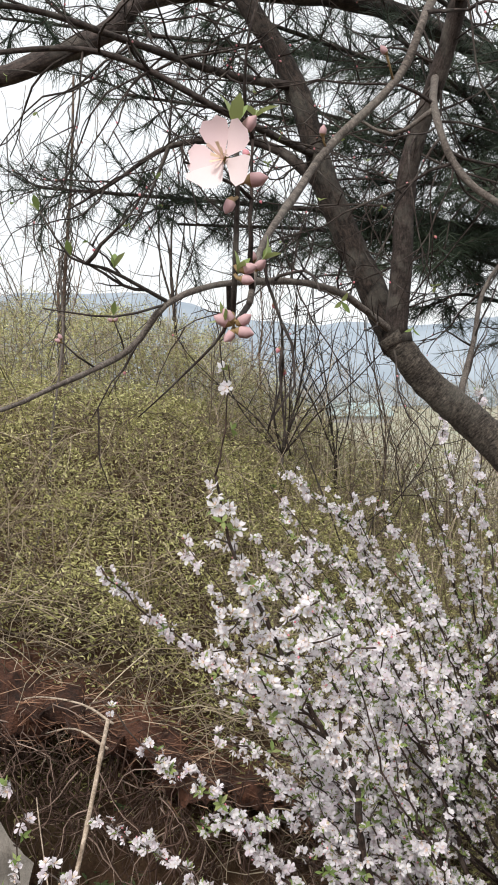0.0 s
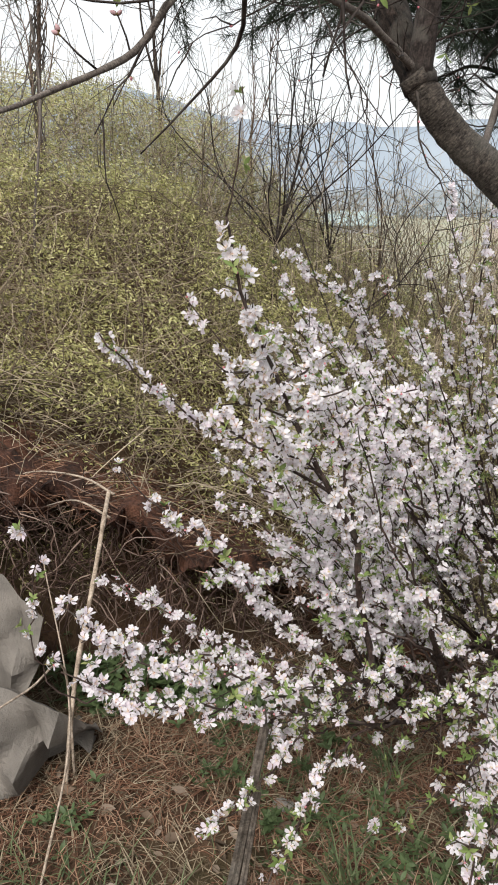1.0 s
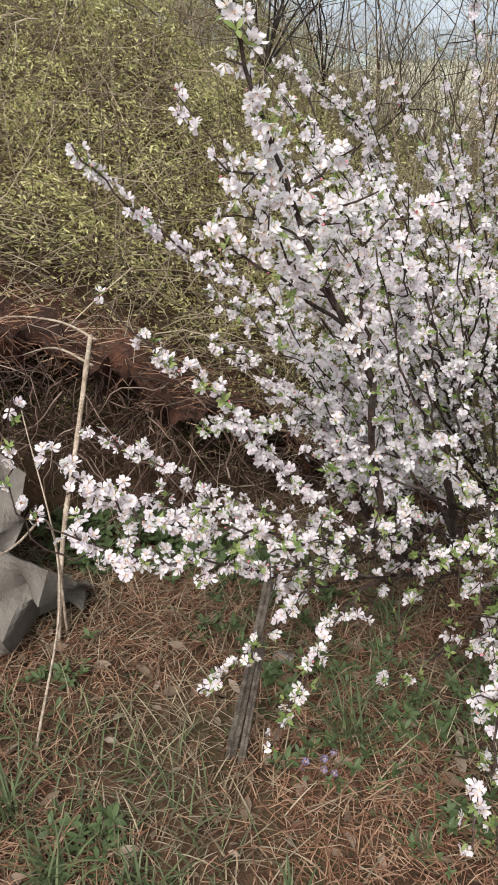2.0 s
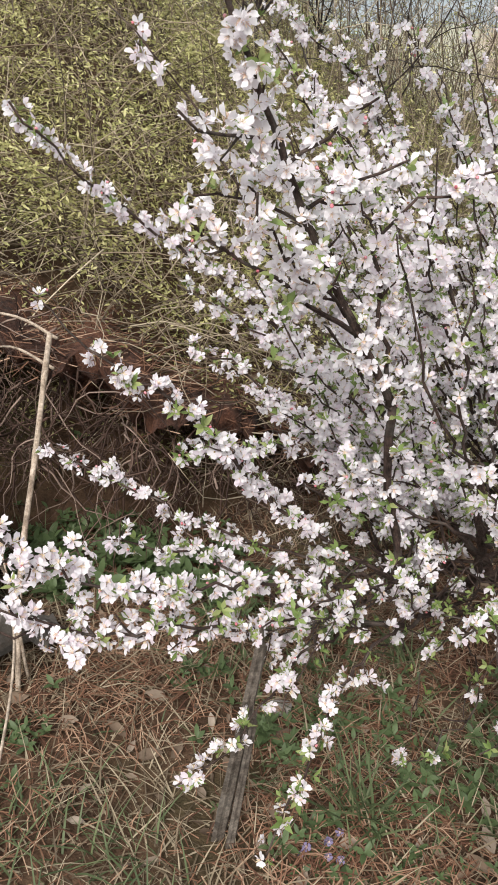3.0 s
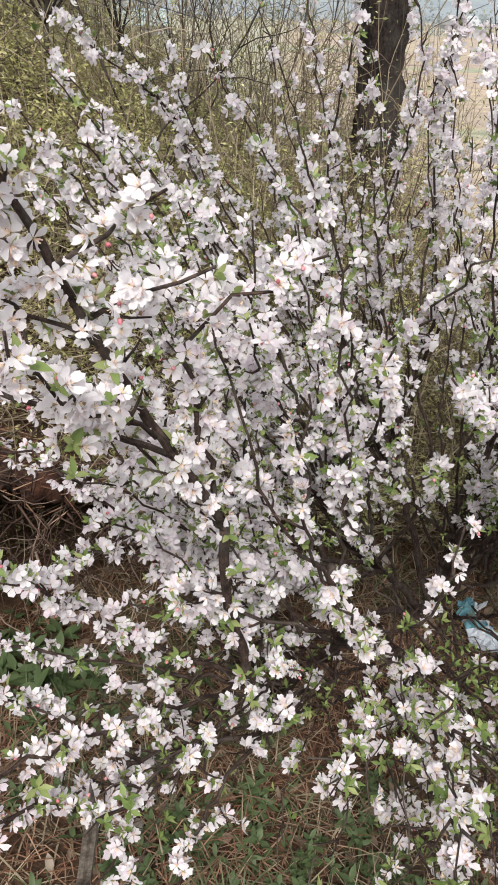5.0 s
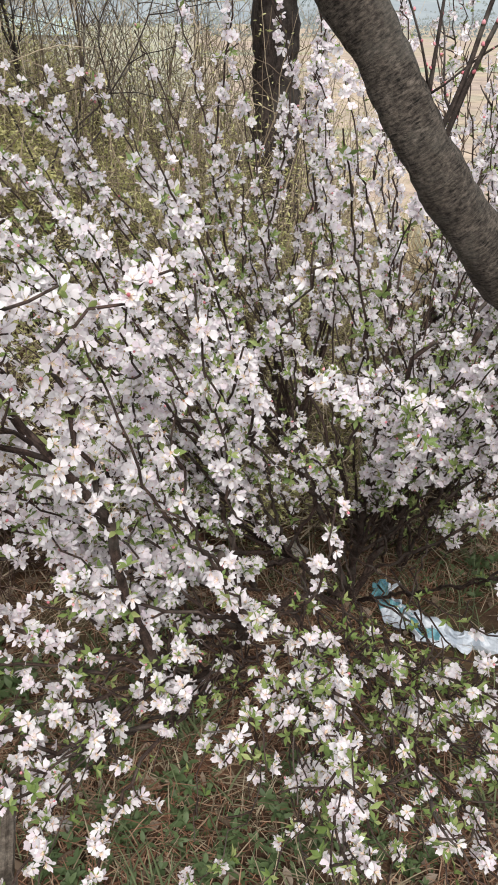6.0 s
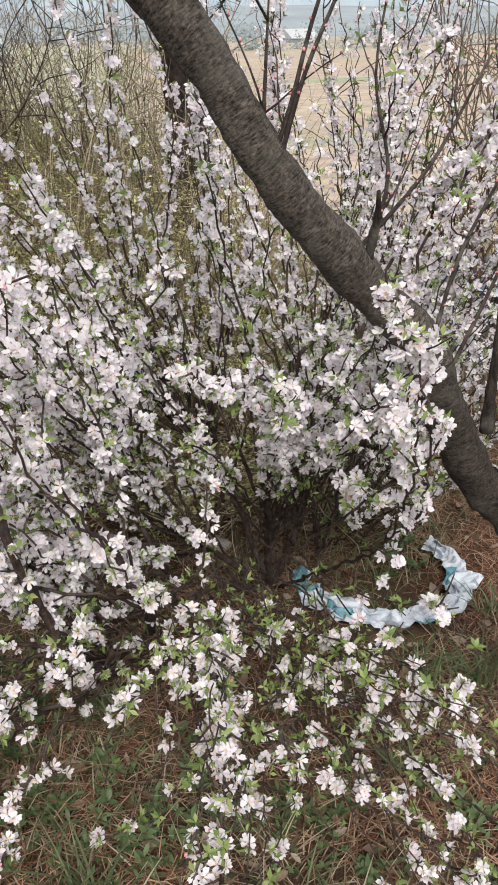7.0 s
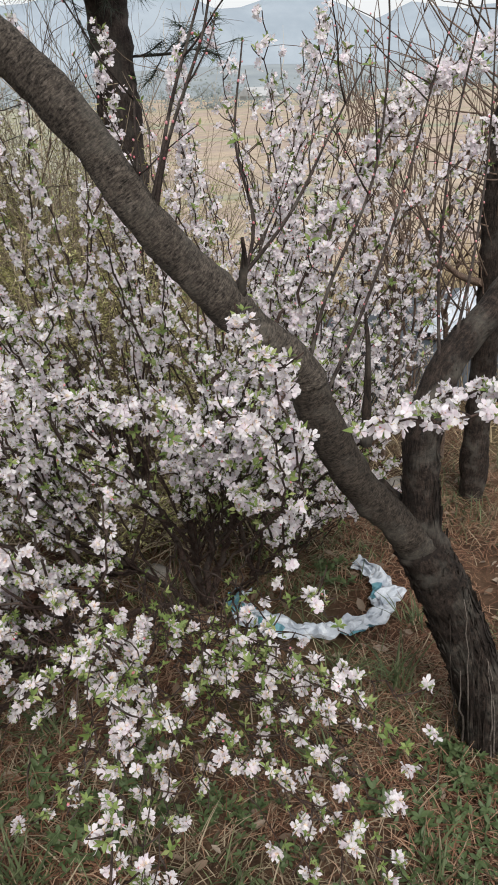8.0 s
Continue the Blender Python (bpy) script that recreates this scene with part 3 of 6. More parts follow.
# flowering spurs of the long leader
SPURS = (
    ([(0.03, 1.315, 1.15), (-0.01, 1.27, 1.17), (-0.05, 1.22, 1.185), (-0.07, 1.19, 1.20)], 0.0026),
    ([(0.035, 1.32, 1.13), (0.09, 1.28, 1.18), (0.115, 1.25, 1.205)], 0.0024),
    ([(0.06, 1.34, 1.08), (0.10, 1.28, 1.12), (0.15, 1.25, 1.15)], 0.0026),
    ([(0.07, 1.345, 1.06), (0.01, 1.33, 1.09), (-0.06, 1.28, 1.11)], 0.0024),
    ([(0.12, 1.36, 0.95), (0.03, 1.25, 1.06), (0.0, 1.20, 1.13)], 0.0026))
# the low limb that runs out along the ground and rises as the long leader
shrub.stem([BASE, (0.75, 1.98, 0.06), (0.5, 1.78, 0.16), (0.36, 1.6, 0.28), (0.28, 1.5, 0.43), (0.22, 1.45, 0.66), (0.20, 1.40, 0.81)], 0.009, 0.0068, 0.7, 0.6, 0.6, 0.09, "branch", 0.0012)
shrub.stem([(0.20, 1.40, 0.81), (0.14, 1.37, 0.92), (0.06, 1.34, 1.08), (0.01, 1.29, 1.20), (-0.03, 1.25, 1.30), (-0.054, 1.24, 1.41)], 0.0068, 0.0022, 0.0, 1.1, 0.8, 0.045, "branch", 0.0012)
shrub.stem([(-0.054, 1.24, 1.41), (-0.045, 1.235, 1.46), (-0.04, 1.23, 1.51), (-0.032, 1.22, 1.585)], 0.0018, 0.0009, 0.6, 0.55, 0.0)
for ctrl, thick in SPURS:
    shrub.stem(ctrl, thick, 0.0012, 0.12, 1.05, 0.4, 0.035)
# leaders fanning out over the bank, straight wands closely set with blossom
shrub.stem([(0.36, 1.62, 0.28), (0.17, 1.88, 0.61), (0.03, 1.88, 0.79), (-0.09, 1.84, 0.90), (-0.22, 1.79, 1.01), (-0.33, 1.72, 1.15)], 0.005, 0.0018, 0.25, 1.5, 0.3, 0.03)
shrub.stem([(0.36, 1.62, 0.28), (0.086, 1.60, 0.50), (-0.009, 1.52, 0.655), (-0.068, 1.46, 0.76), (-0.141, 1.42, 0.84), (-0.20, 1.40, 0.895)], 0.005, 0.0016, 0.2, 1.4, 0.5, 0.045)
shrub.stem([(-0.20, 1.40, 0.895), (-0.243, 1.40, 0.944), (-0.27, 1.40, 0.975)], 0.0016, 0.0009, 0.0, 0.30, 0.0)
shrub.stem([(0.36, 1.62, 0.28), (0.15, 1.50, 0.42), (0.023, 1.40, 0.50), (-0.079, 1.32, 0.56), (-0.168, 1.25, 0.624), (-0.213, 1.22, 0.672), (-0.264, 1.20, 0.734), (-0.33, 1.18, 0.80)], 0.0045, 0.0014, 0.3, 1.25, 0.95, 0.075)
shrub.stem([(0.30, 1.52, 0.30), (0.10, 1.45, 0.38), (0.001, 1.38, 0.432), (-0.10, 1.30, 0.517), (-0.171, 1.25, 0.54), (-0.241, 1.22, 0.592), (-0.281, 1.21, 0.623), (-0.334, 1.20, 0.655)], 0.0042, 0.0014, 0.3, 1.1, 0.95, 0.08)
shrub.stem([(0.36, 1.62, 0.28), (0.10, 1.64, 0.38), (-0.079, 1.68, 0.425), (-0.161, 1.74, 0.437), (-0.259, 1.78, 0.471), (-0.371, 1.80, 0.523)], 0.004, 0.0014, 0.35, 1.35, 0.5, 0.05)
shrub.stem([(0.40, 1.66, 0.30), (0.184, 1.74, 0.661), (0.079, 1.78, 0.737), (-0.013, 1.80, 0.80), (-0.098, 1.80, 0.847)], 0.005, 0.0015, 0.3, 1.4, 0.45, 0.04)
shrub.stem([(0.40, 1.66, 0.30), (0.144, 1.70, 0.593), (0.064, 1.72, 0.67), (-0.014, 1.75, 0.721), (-0.085, 1.75, 0.748)], 0.005, 0.0015, 0.3, 1.4, 0.45, 0.04)
shrub.stem([(0.14, 1.70, 0.595), (0.06, 1.62, 0.62), (-0.02, 1.57, 0.635), (-0.10, 1.55, 0.66)], 0.003, 0.0013, 0.1, 1.2, 0.5, 0.05)
shrub.stem([(0.10, 1.45, 0.38), (-0.02, 1.50, 0.46), (-0.13, 1.48, 0.52), (-0.23, 1.45, 0.555)], 0.003, 0.0012, 0.3, 1.0, 0.8, 0.06)
shrub.stem([(0.60, 1.9, 0.2), (0.41, 2.3, 0.80), (0.346, 2.4, 1.086), (0.259, 2.4, 1.163), (0.172, 2.45, 1.234), (0.11, 2.5, 1.283)], 0.008, 0.0012, 0.3, 1.5, 0.4, 0.06)
shrub.stem([(0.20, 1.40, 0.80), (0.09, 1.41, 0.93), (0.021, 1.42, 1.027), (-0.039, 1.45, 1.138), (-0.083, 1.48, 1.20), (-0.122, 1.50, 1.254), (-0.155, 1.50, 1.277)], 0.0028, 0.0009, 0.0, 0.55, 0.0)
shrub.stem([(0.2, 1.40, 0.81), (0.16, 1.38, 0.98), (0.15, 1.36, 1.05), (0.22, 1.34, 1.10), (0.28, 1.36, 1.12)], 0.004, 0.0015, 0.1, 1.2, 0.6, 0.06)
shrub.stem([(0.14, 1.37, 0.92), (0.05, 1.33, 0.99), (-0.03, 1.30, 1.05), (-0.09, 1.30, 1.10)], 0.004, 0.0015, 0.1, 1.3, 0.5, 0.05)
# the main limbs of the stool
rr = random.Random(21)
STOOL = (
    [BASE, (0.80, 2.02, 0.10), (0.62, 1.92, 0.34), (0.52, 1.86, 0.62)],
    [BASE, (0.90, 1.98, 0.15), (0.84, 1.86, 0.42), (0.82, 1.80, 0.64)],
    [BASE, (1.02, 2.02, 0.18), (1.04, 1.94, 0.45), (1.12, 1.92, 0.74)],
    [BASE, (0.90, 2.22, 0.18), (0.78, 2.30, 0.45), (0.70, 2.32, 0.70)],
    [BASE, (1.08, 2.24, 0.16), (1.20, 2.28, 0.45), (1.28, 2.28, 0.66)],
    [(0.50, 1.78, 0.16), (0.46, 1.62, 0.34), (0.40, 1.50, 0.52), (0.36, 1.45, 0.68)],
    [(0.62, 1.88, 0.10), (0.44, 1.86, 0.36), (0.30, 1.84, 0.58)])
anchors = []
for ctrl in STOOL:
    shrub.stem(ctrl, 0.0115, 0.006, 0.75, 0.5, 0.3, 0.06, "limb", 0.003)
    anchors.extend(smooth_path(ctrl, 0.05)[3:])


def from_limb(tip, rise=0.35):
    """A fork on the limb that leads best towards a tip."""
    want = Vector(BASE).lerp(tip, rise)
    return min(rr.sample(anchors, 26), key=lambda p: (p - want).length + 0.6 * max(0.0, p.z - tip.z + 0.25)).copy()


# the crowd of wands that fan up from the limbs
for i in range(92):
    tip = Vector((rr.uniform(-0.02, 1.32), rr.uniform(1.45, 2.5), 0))
    tip.z = rr.uniform(0.80, 1.30) - 0.14 * abs(tip.x - 0.6) + 0.10 * (tip.y - 1.9)
    root = from_limb(tip)
    mid = root.lerp(tip, 0.5) + Vector((rr.gauss(0, .045), rr.gauss(0, .045), -0.03))
    shrub.stem([root, mid, tip.lerp(mid, 0.35) + Vector((rr.gauss(0, .015), rr.gauss(0, .015), 0.01)), tip], rr.uniform(0.003, 0.005), 0.0012, 0.42 if tip.x > 0.45 else 0.25, 0.46 if tip.x > 0.45 else 0.72, 0.30, 0.05, "branch", 0.003, 0, 0.9)
# shorter wands about the near leader
for i in range(15):
    tip = Vector((rr.uniform(0.08, 0.52), rr.uniform(1.31, 1.55), rr.uniform(0.72, 1.16)))
    root = from_limb(tip, 0.7)
    mid = root.lerp(tip, 0.5) + Vector((rr.gauss(0, .03), rr.gauss(0, .03), -0.02))
    shrub.stem([root, mid, tip], rr.uniform(0.003, 0.004), 0.0012, 0.4, 0.70, 0.4, 0.05)
# lower wands behind the near leader
for i in range(16):
    tip = Vector((rr.uniform(0.0, 0.36), rr.uniform(1.50, 1.95), rr.uniform(0.55, 0.95)))
    root = Vector((0.42, 1.68, 0.22)) + Vector((rr.gauss(0, .06), rr.gauss(0, .05), rr.uniform(0.0, 0.12)))
    mid = root.lerp(tip, 0.5) + Vector((rr.gauss(0, .03), rr.gauss(0, .03), -0.02))
    shrub.stem([root, mid, tip], rr.uniform(0.003, 0.004), 0.0012, 0.30, 1.0, 0.5, 0.05, "branch", 0.003, 0, 0.8)
# tall thin shoots at the back
for i in range(20):
    tip = Vector((rr.uniform(0.50, 1.65), rr.uniform(1.9, 2.5), rr.uniform(1.2, 1.60)))
    root = from_limb(tip)
    mid = root.lerp(tip, 0.5) + Vector((rr.gauss(0, .05), rr.gauss(0, .05), -0.02))
    shrub.stem([root, mid, tip.lerp(mid, 0.4) + Vector((rr.gauss(0, .03), rr.gauss(0, .03), 0.01)), tip], 0.0045, 0.0012, 0.3, 0.9, 0.4, 0.05)
# low arching sprays towards the path, their blossom in loose bunches
for i in range(34):
    a, d = rr.uniform(-1.12, 0.30), rr.uniform(0.46, 0.98)
    tip = Vector((0.1 - d * math.sin(a), 0.6 + d * math.cos(a), 0))
    tip.z = max(0.12, 1.16 - 0.88 * d - rr.uniform(0.0, 0.42) * rr.random())
    if tip.x < 0.26 and (rr.random() < 0.5 or tip.y < 1.2):
        continue
    root = Vector((0.55 + 0.30 * max(0.0, tip.x), 1.80, 0.16)) + Vector((rr.gauss(0, .12), rr.gauss(0, .08), rr.uniform(-.04, .14)))
    mid = root.lerp(tip, 0.5) + Vector((rr.gauss(0, .06), rr.gauss(0, .06), 0.02))
    shrub.stem([root, mid, tip.lerp(mid, 0.4) + Vector((rr.gauss(0, .02), 0, 0.05)), tip], 0.0024, 0.0009, 0.42, 0.14, 0.38, 0.10, "branch", 0.004, 5, 1.2)
# sprays that stand out level under the long leader
for i in range(8):
    tip = Vector((rr.uniform(-0.05, 0.46), rr.uniform(1.20, 1.44), rr.uniform(0.42, 0.62)))
    root = Vector((0.44, 1.68, 0.22)) + Vector((rr.gauss(0, .06), rr.gauss(0, .05), rr.uniform(-0.02, 0.10)))
    mid = root.lerp(tip, 0.5) + Vector((rr.gauss(0, .05), rr.gauss(0, .05), 0.05))
    shrub.stem([root, mid, tip], 0.003, 0.0011, 0.5, 0.22, 0.7, 0.10, "branch", 0.004, 5, 1.0)
# longer sprays that hang out beside the path
for i in range(17):
    tip = Vector((rr.uniform(0.28, 0.84), rr.uniform(0.80, 1.20), rr.uniform(0.20, 0.62)))
    root = Vector((0.80, 1.84, 0.18)) + Vector((rr.gauss(0, .12), rr.gauss(0, .08), rr.uniform(-.06, .10)))
    mid = root.lerp(tip, 0.5) + Vector((rr.gauss(0, .05), rr.gauss(0, .06), -0.02))
    shrub.stem([root, mid, tip.lerp(mid, 0.4) + Vector((rr.gauss(0, .02), 0, 0.03)), tip], 0.0024, 0.0009, 0.50, 0.14, 0.40, 0.10, "branch", 0.004, 5, 1.2)
for i in range(15):
    tip = Vector((rr.uniform(0.20, 0.78), rr.uniform(0.84, 1.25), rr.uniform(0.14, 0.42)))
    root = Vector((0.62 + 0.2 * tip.x, 1.70, 0.10)) + Vector((rr.gauss(0, .10), rr.gauss(0, .08), rr.uniform(-.04, .06)))
    mid = root.lerp(tip, 0.5) + Vector((rr.gauss(0, .05), rr.gauss(0, .06), 0.06))
    shrub.stem([root, mid, tip], 0.0022, 0.0009, 0.55, 0.20, 0.45, 0.09, "branch", 0.004, 5, 1.2)
# sprays nearest the path
shrub.stem([(0.40, 1.66, 0.2), (0.15, 1.45, 0.34), (0.048, 1.35, 0.33), (-0.025, 1.25, 0.316), (-0.105, 1.20, 0.305)], 0.004, 0.0013, 0.55, 0.8, 0.4, 0.05)
shrub.stem([(0.5, 1.75, 0.15), (0.25, 1.45, 0.34), (0.153, 1.35, 0.325), (0.097, 1.25, 0.31), (0.045, 1.15, 0.287), (0.013, 1.12, 0.236)], 0.005, 0.0013, 0.6, 0.9, 0.4, 0.05)
shrub.stem([(0.7, 1.9, 0.1), (0.50, 1.35, 0.44), (0.389, 1.10, 0.48), (0.335, 0.98, 0.455), (0.297, 0.90, 0.413), (0.273, 0.85, 0.355)], 0.005, 0.0015, 0.45, 0.85, 0.6, 0.07)
shrub.stem([(-0.241, 1.22, 0.592), (-0.32, 1.22, 0.58), (-0.375, 1.23, 0.64), (-0.385, 1.22, 0.76), (-0.365, 1.2, 0.87), (-0.38, 1.2, 0.93)], 0.002, 0.001, 0.35, 0.5, 0.2, 0.03)
shrub.stem([(0.9, 1.95, 0.1), (1.10, 1.4, 0.75), (1.10, 1.05, 0.94), (0.947, 0.98, 0.963), (0.875, 0.98, 0.971), (0.779, 0.98, 0.995), (0.741, 1.0, 0.975)], 0.004, 0.0015, 0.55, 1.7, 0.4, 0.035)
shrub.finish()

back = Shrub((1.75, 2.75, -0.30), "white-flowering shrub growing behind the leaning fruit tree", 31)
for i in range(30):
    root = Vector((1.75 + rr.uniform(-.15, .15), 2.75 + rr.uniform(-.15, .15), -0.28))
    tip = Vector((rr.uniform(1.15, 2.3), rr.uniform(2.2, 3.1), rr.uniform(0.5, 1.5)))
    mid = root.lerp(tip, 0.5) + Vector((rr.gauss(0, .06), rr.gauss(0, .06), 0.02))
    back.stem([root, mid, tip], rr.uniform(0.004, 0.007), 0.0013, 0.42, 0.42, 0.35, 0.07)
back.stem([(1.75, 2.7, -0.25), (1.5, 2.1, 0.7), (1.45, 1.9, 1.0), (1.62, 1.8, 1.2), (1.85, 1.75, 1.42), (2.0, 1.7, 1.5)], 0.007, 0.0015, 0.5, 1.0, 0.7, 0.1)
back.stem([(1.55, 2.6, -0.25), (1.1, 1.75, 0.6), (1.03, 1.63, 0.95), (1.11, 1.62, 1.12), (1.29, 1.7, 1.26), (1.45, 1.75, 1.37), (1.69, 1.8, 1.45), (1.85, 1.82, 1.52)], 0.006, 0.0015, 0.48, 1.1, 0.9, 0.09)
back.stem([(1.0, 2.1, -0.12), (0.90, 1.45, 0.50), (0.80, 1.26, 0.82), (0.74, 1.25, 1.0), (0.69, 1.25, 1.10)], 0.004, 0.0015, 0.80, 0.8, 0.8, 0.10)
back.stem([(1.0, 2.1, -0.12), (0.86, 1.45, 0.50), (0.74, 1.22, 0.84), (0.66, 1.17, 0.96), (0.58, 1.16, 0.93)], 0.004, 0.0015, 0.76, 0.7, 0.9, 0.10)
back.stem([(1.2, 2.2, -0.15), (0.932, 1.9, 0.655), (1.048, 1.9, 0.752), (1.195, 1.95, 0.862), (1.313, 2.0, 0.984), (1.383, 2.0, 1.048)], 0.008, 0.004, 0.4, 0.35, 0.3, 0.08)
back.stem([(1.2, 2.2, -0.15), (1.12, 1.75, 0.95), (1.135, 1.70, 1.113), (1.172, 1.65, 1.184), (1.267, 1.65, 1.31), (1.439, 1.70, 1.374), (1.628, 1.75, 1.421)], 0.006, 0.0014, 0.5, 1.4, 0.8, 0.06)
for i in range(24):
    tip = Vector((rr.uniform(1.15, 1.85), rr.uniform(1.85, 2.3), rr.uniform(0.55, 0.95)))
    root = Vector((1.55 + rr.uniform(-.2, .2), 2.55 + rr.uniform(-.15, .15), -0.28))
    back.stem([root, root.lerp(tip, 0.5) + Vector((0, 0, 0.06)), tip], 0.0035, 0.0012, 0.45, 0.6, 0.5, 0.08)
for i in range(14):
    tip = Vector((rr.uniform(1.0, 1.95), rr.uniform(1.8, 2.6), rr.uniform(1.05, 1.62)))
    root = Vector((1.55 + rr.uniform(-.2, .2), 2.55 + rr.uniform(-.15, .15), -0.28))
    mid = root.lerp(tip, 0.5) + Vector((rr.gauss(0, .06), rr.gauss(0, .06), 0.02))
    back.stem([root, mid, tip], 0.004, 0.0013, 0.45, 0.5, 0.6, 0.10)
for i in range(13):
    tip = Vector((rr.uniform(0.62, 0.96), rr.uniform(1.22, 1.60), rr.uniform(0.74, 1.02)))
    root = Vector((0.98, 1.95, 0.20)) + Vector((rr.gauss(0, .05), rr.gauss(0, .05), 0))
    back.stem([root, root.lerp(tip, 0.5) + Vector((rr.gauss(0, .03), 0, 0.04)), tip], 0.003, 0.0011, 0.55, 0.75, 0.5, 0.08, "branch", 0.004, 2, 0.8)
for i in range(20):
    tip = Vector((rr.uniform(0.95, 1.62), rr.uniform(1.62, 2.25), rr.uniform(0.28, 0.78)))
    root = Vector((1.32 + rr.uniform(-.15, .15), 2.35 + rr.uniform(-.1, .1), -0.24))
    back.stem([root, root.lerp(tip, 0.5) + Vector((rr.gauss(0, .04), 0, 0.06)), tip], 0.003, 0.0011, 0.5, 0.55, 0.5, 0.09, "branch", 0.004, 2, 0.9)
back.finish()

# ---- leaning fruit tree ----
tree = thing("fruit_tree", (1.37, 1.30, -0.16), "old leaning fruit tree with grey banded bark and pink buds", "tree")
tr = random.Random(5)


def limb(owner, ctrl, r0, r1, mat, name="limb", sides=10, step=0.03, wob=0.06, label="", knots=0.0):
    path = smooth_path(ctrl, step)
    rad = taper(len(path), r0, r1)
    rad = [r * (1 + knots * max(0.0, noise.noise(p * 7.0)) + 0.05 * noise.noise(p * 23.0)) for r, p in zip(rad, path)]
    s = Soup()
    s.tube(path, rad, sides, wob, 0, tr.random(), 0.0 if r0 < 0.03 else 0.10 if mat is M_SHAG else 0.14)
    return under(part(name, s.mesh(name, [mat]), None, label), owner), path


limb(tree, [(1.40, 1.30, -0.22), (1.36, 1.31, 0.0), (1.28, 1.36, 0.25), (1.19, 1.38, 0.45)], 0.070, 0.055, M_SHAG, "trunk", 24, 0.012, 0.09, "dark shaggy trunk base", 0.10)
M_STEMLOW = barky("fruit_tree_lower_bark", (0.006, 0.005, 0.004), (0.105, 0.084, 0.067), 1.0, 1.0, 1.0)
limb(tree, [(1.30, 1.35, 0.20), (1.22, 1.375, 0.38), (1.16, 1.39, 0.48), (1.05, 1.43, 0.62), (0.97, 1.45, 0.78), (0.935, 1.47, 0.89)], 0.044, 0.036, M_STEMLOW, "stem_base", 22, 0.012, 0.04, "dark lower length of the leaning stem", 0.35)
_, lean_path = limb(tree, [(0.95, 1.46, 0.845), (0.932, 1.47, 0.89), (0.803, 1.50, 1.02), (0.672, 1.52, 1.18), (0.578, 1.56, 1.34), (0.492, 1.60, 1.45),
                           (0.37, 1.62, 1.56), (0.29, 1.62, 1.66)], 0.038, 0.030, M_FRUIT, "leaning_stem", 22, 0.012, 0.04, "grey leaning stem with cross-banded bark", 0.35)
limb(tree, [(1.20, 1.38, 0.42), (1.21, 1.42, 0.65), (1.27, 1.46, 0.75), (1.35, 1.50, 0.82), (1.52, 1.55, 0.91), (1.75, 1.62, 1.10), (1.95, 1.7, 1.4)], 0.043, 0.024, M_SHAG, "limb", 14, 0.03, 0.07, "", 0.2)
_, shag = limb(tree, [(0.31, 1.62, 1.63), (0.24, 1.70, 1.81), (0.17, 1.75, 1.99), (0.10, 1.80, 2.23), (-0.01, 1.85, 2.43), (-0.12, 1.9, 2.62)], 0.033, 0.020, M_SHAG, "limb", 16, 0.02, 0.10, "shaggy rising limb", 0.3)
_, dark = limb(tree, [(0.30, 1.62, 1.65), (0.31, 1.61, 1.80), (0.32, 1.60, 1.99), (0.37, 1.55, 2.17), (0.39, 1.50, 2.27), (0.42, 1.45, 2.45)], 0.024, 0.016, M_DARKTWIG, "limb", 10, 0.03, 0.06)
_, leftl = limb(tree, [(0.30, 1.62, 1.66), (0.22, 1.56, 1.71), (0.17, 1.50, 1.73), (0.08, 1.35, 1.73), (-0.04, 1.15, 1.70), (-0.11, 1.05, 1.66), (-0.16, 1.05, 1.60), (-0.25, 1.00, 1.55), (-0.31, 0.95, 1.52), (-0.40, 0.9, 1.5)], 0.0078, 0.0024, M_GREYTWIG, "branch", 9, 0.02, 0.14, "", 0.5)
_, shl = limb(tree, [(0.16, 1.75, 1.99), (0.07, 1.80, 2.08), (-0.03, 1.85, 2.12), (-0.19, 1.90, 2.12), (-0.33, 1.95, 2.05), (-0.45, 1.98, 1.99)], 0.015, 0.002, M_DARKTWIG, "branch", 8)
_, shl2 = limb(tree, [(-0.19, 1.90, 2.12), (-0.24, 1.90, 2.00), (-0.29, 1.90, 1.91)], 0.006, 0.002, M_DARKTWIG, "branch", 6)
_, topa = limb(tree, [(0.11, 1.80, 2.22), (-0.05, 1.70, 2.21), (-0.25, 1.50, 2.20), (-0.37, 1.40, 2.20), (-0.50, 1.30, 2.17)], 0.011, 0.004, M_DARKTWIG, "branch", 8)
_, topb = limb(tree, [(0.15, 1.77, 2.06), (-0.04, 1.50, 2.06), (-0.26, 1.40, 2.13), (-0.50, 1.30, 2.08)], 0.009, 0.004, M_DARKTWIG, "branch", 7)
_, diag = limb(tree, [(0.39, 1.50, 2.27), (0.30, 1.15, 2.15), (0.18, 0.80, 1.93), (0.14, 0.75, 1.84), (0.07, 0.70, 1.76), (0.04, 0.65, 1.71), (0.01, 0.55, 1.65), (0.0, 0.47, 1.60)], 0.009, 0.0020, M_GREYTWIG, "branch", 8, 0.02, 0.14, "", 0.5)
_, twig = limb(tree, [(0.0, 0.475, 1.60), (-0.009, 0.43, 1.585), (-0.0075, 0.42, 1.61), (-0.0062, 0.42, 1.65), (-0.0066, 0.42, 1.679)], 0.0019, 0.0014, M_DARKTWIG, "twig", 6, 0.02)
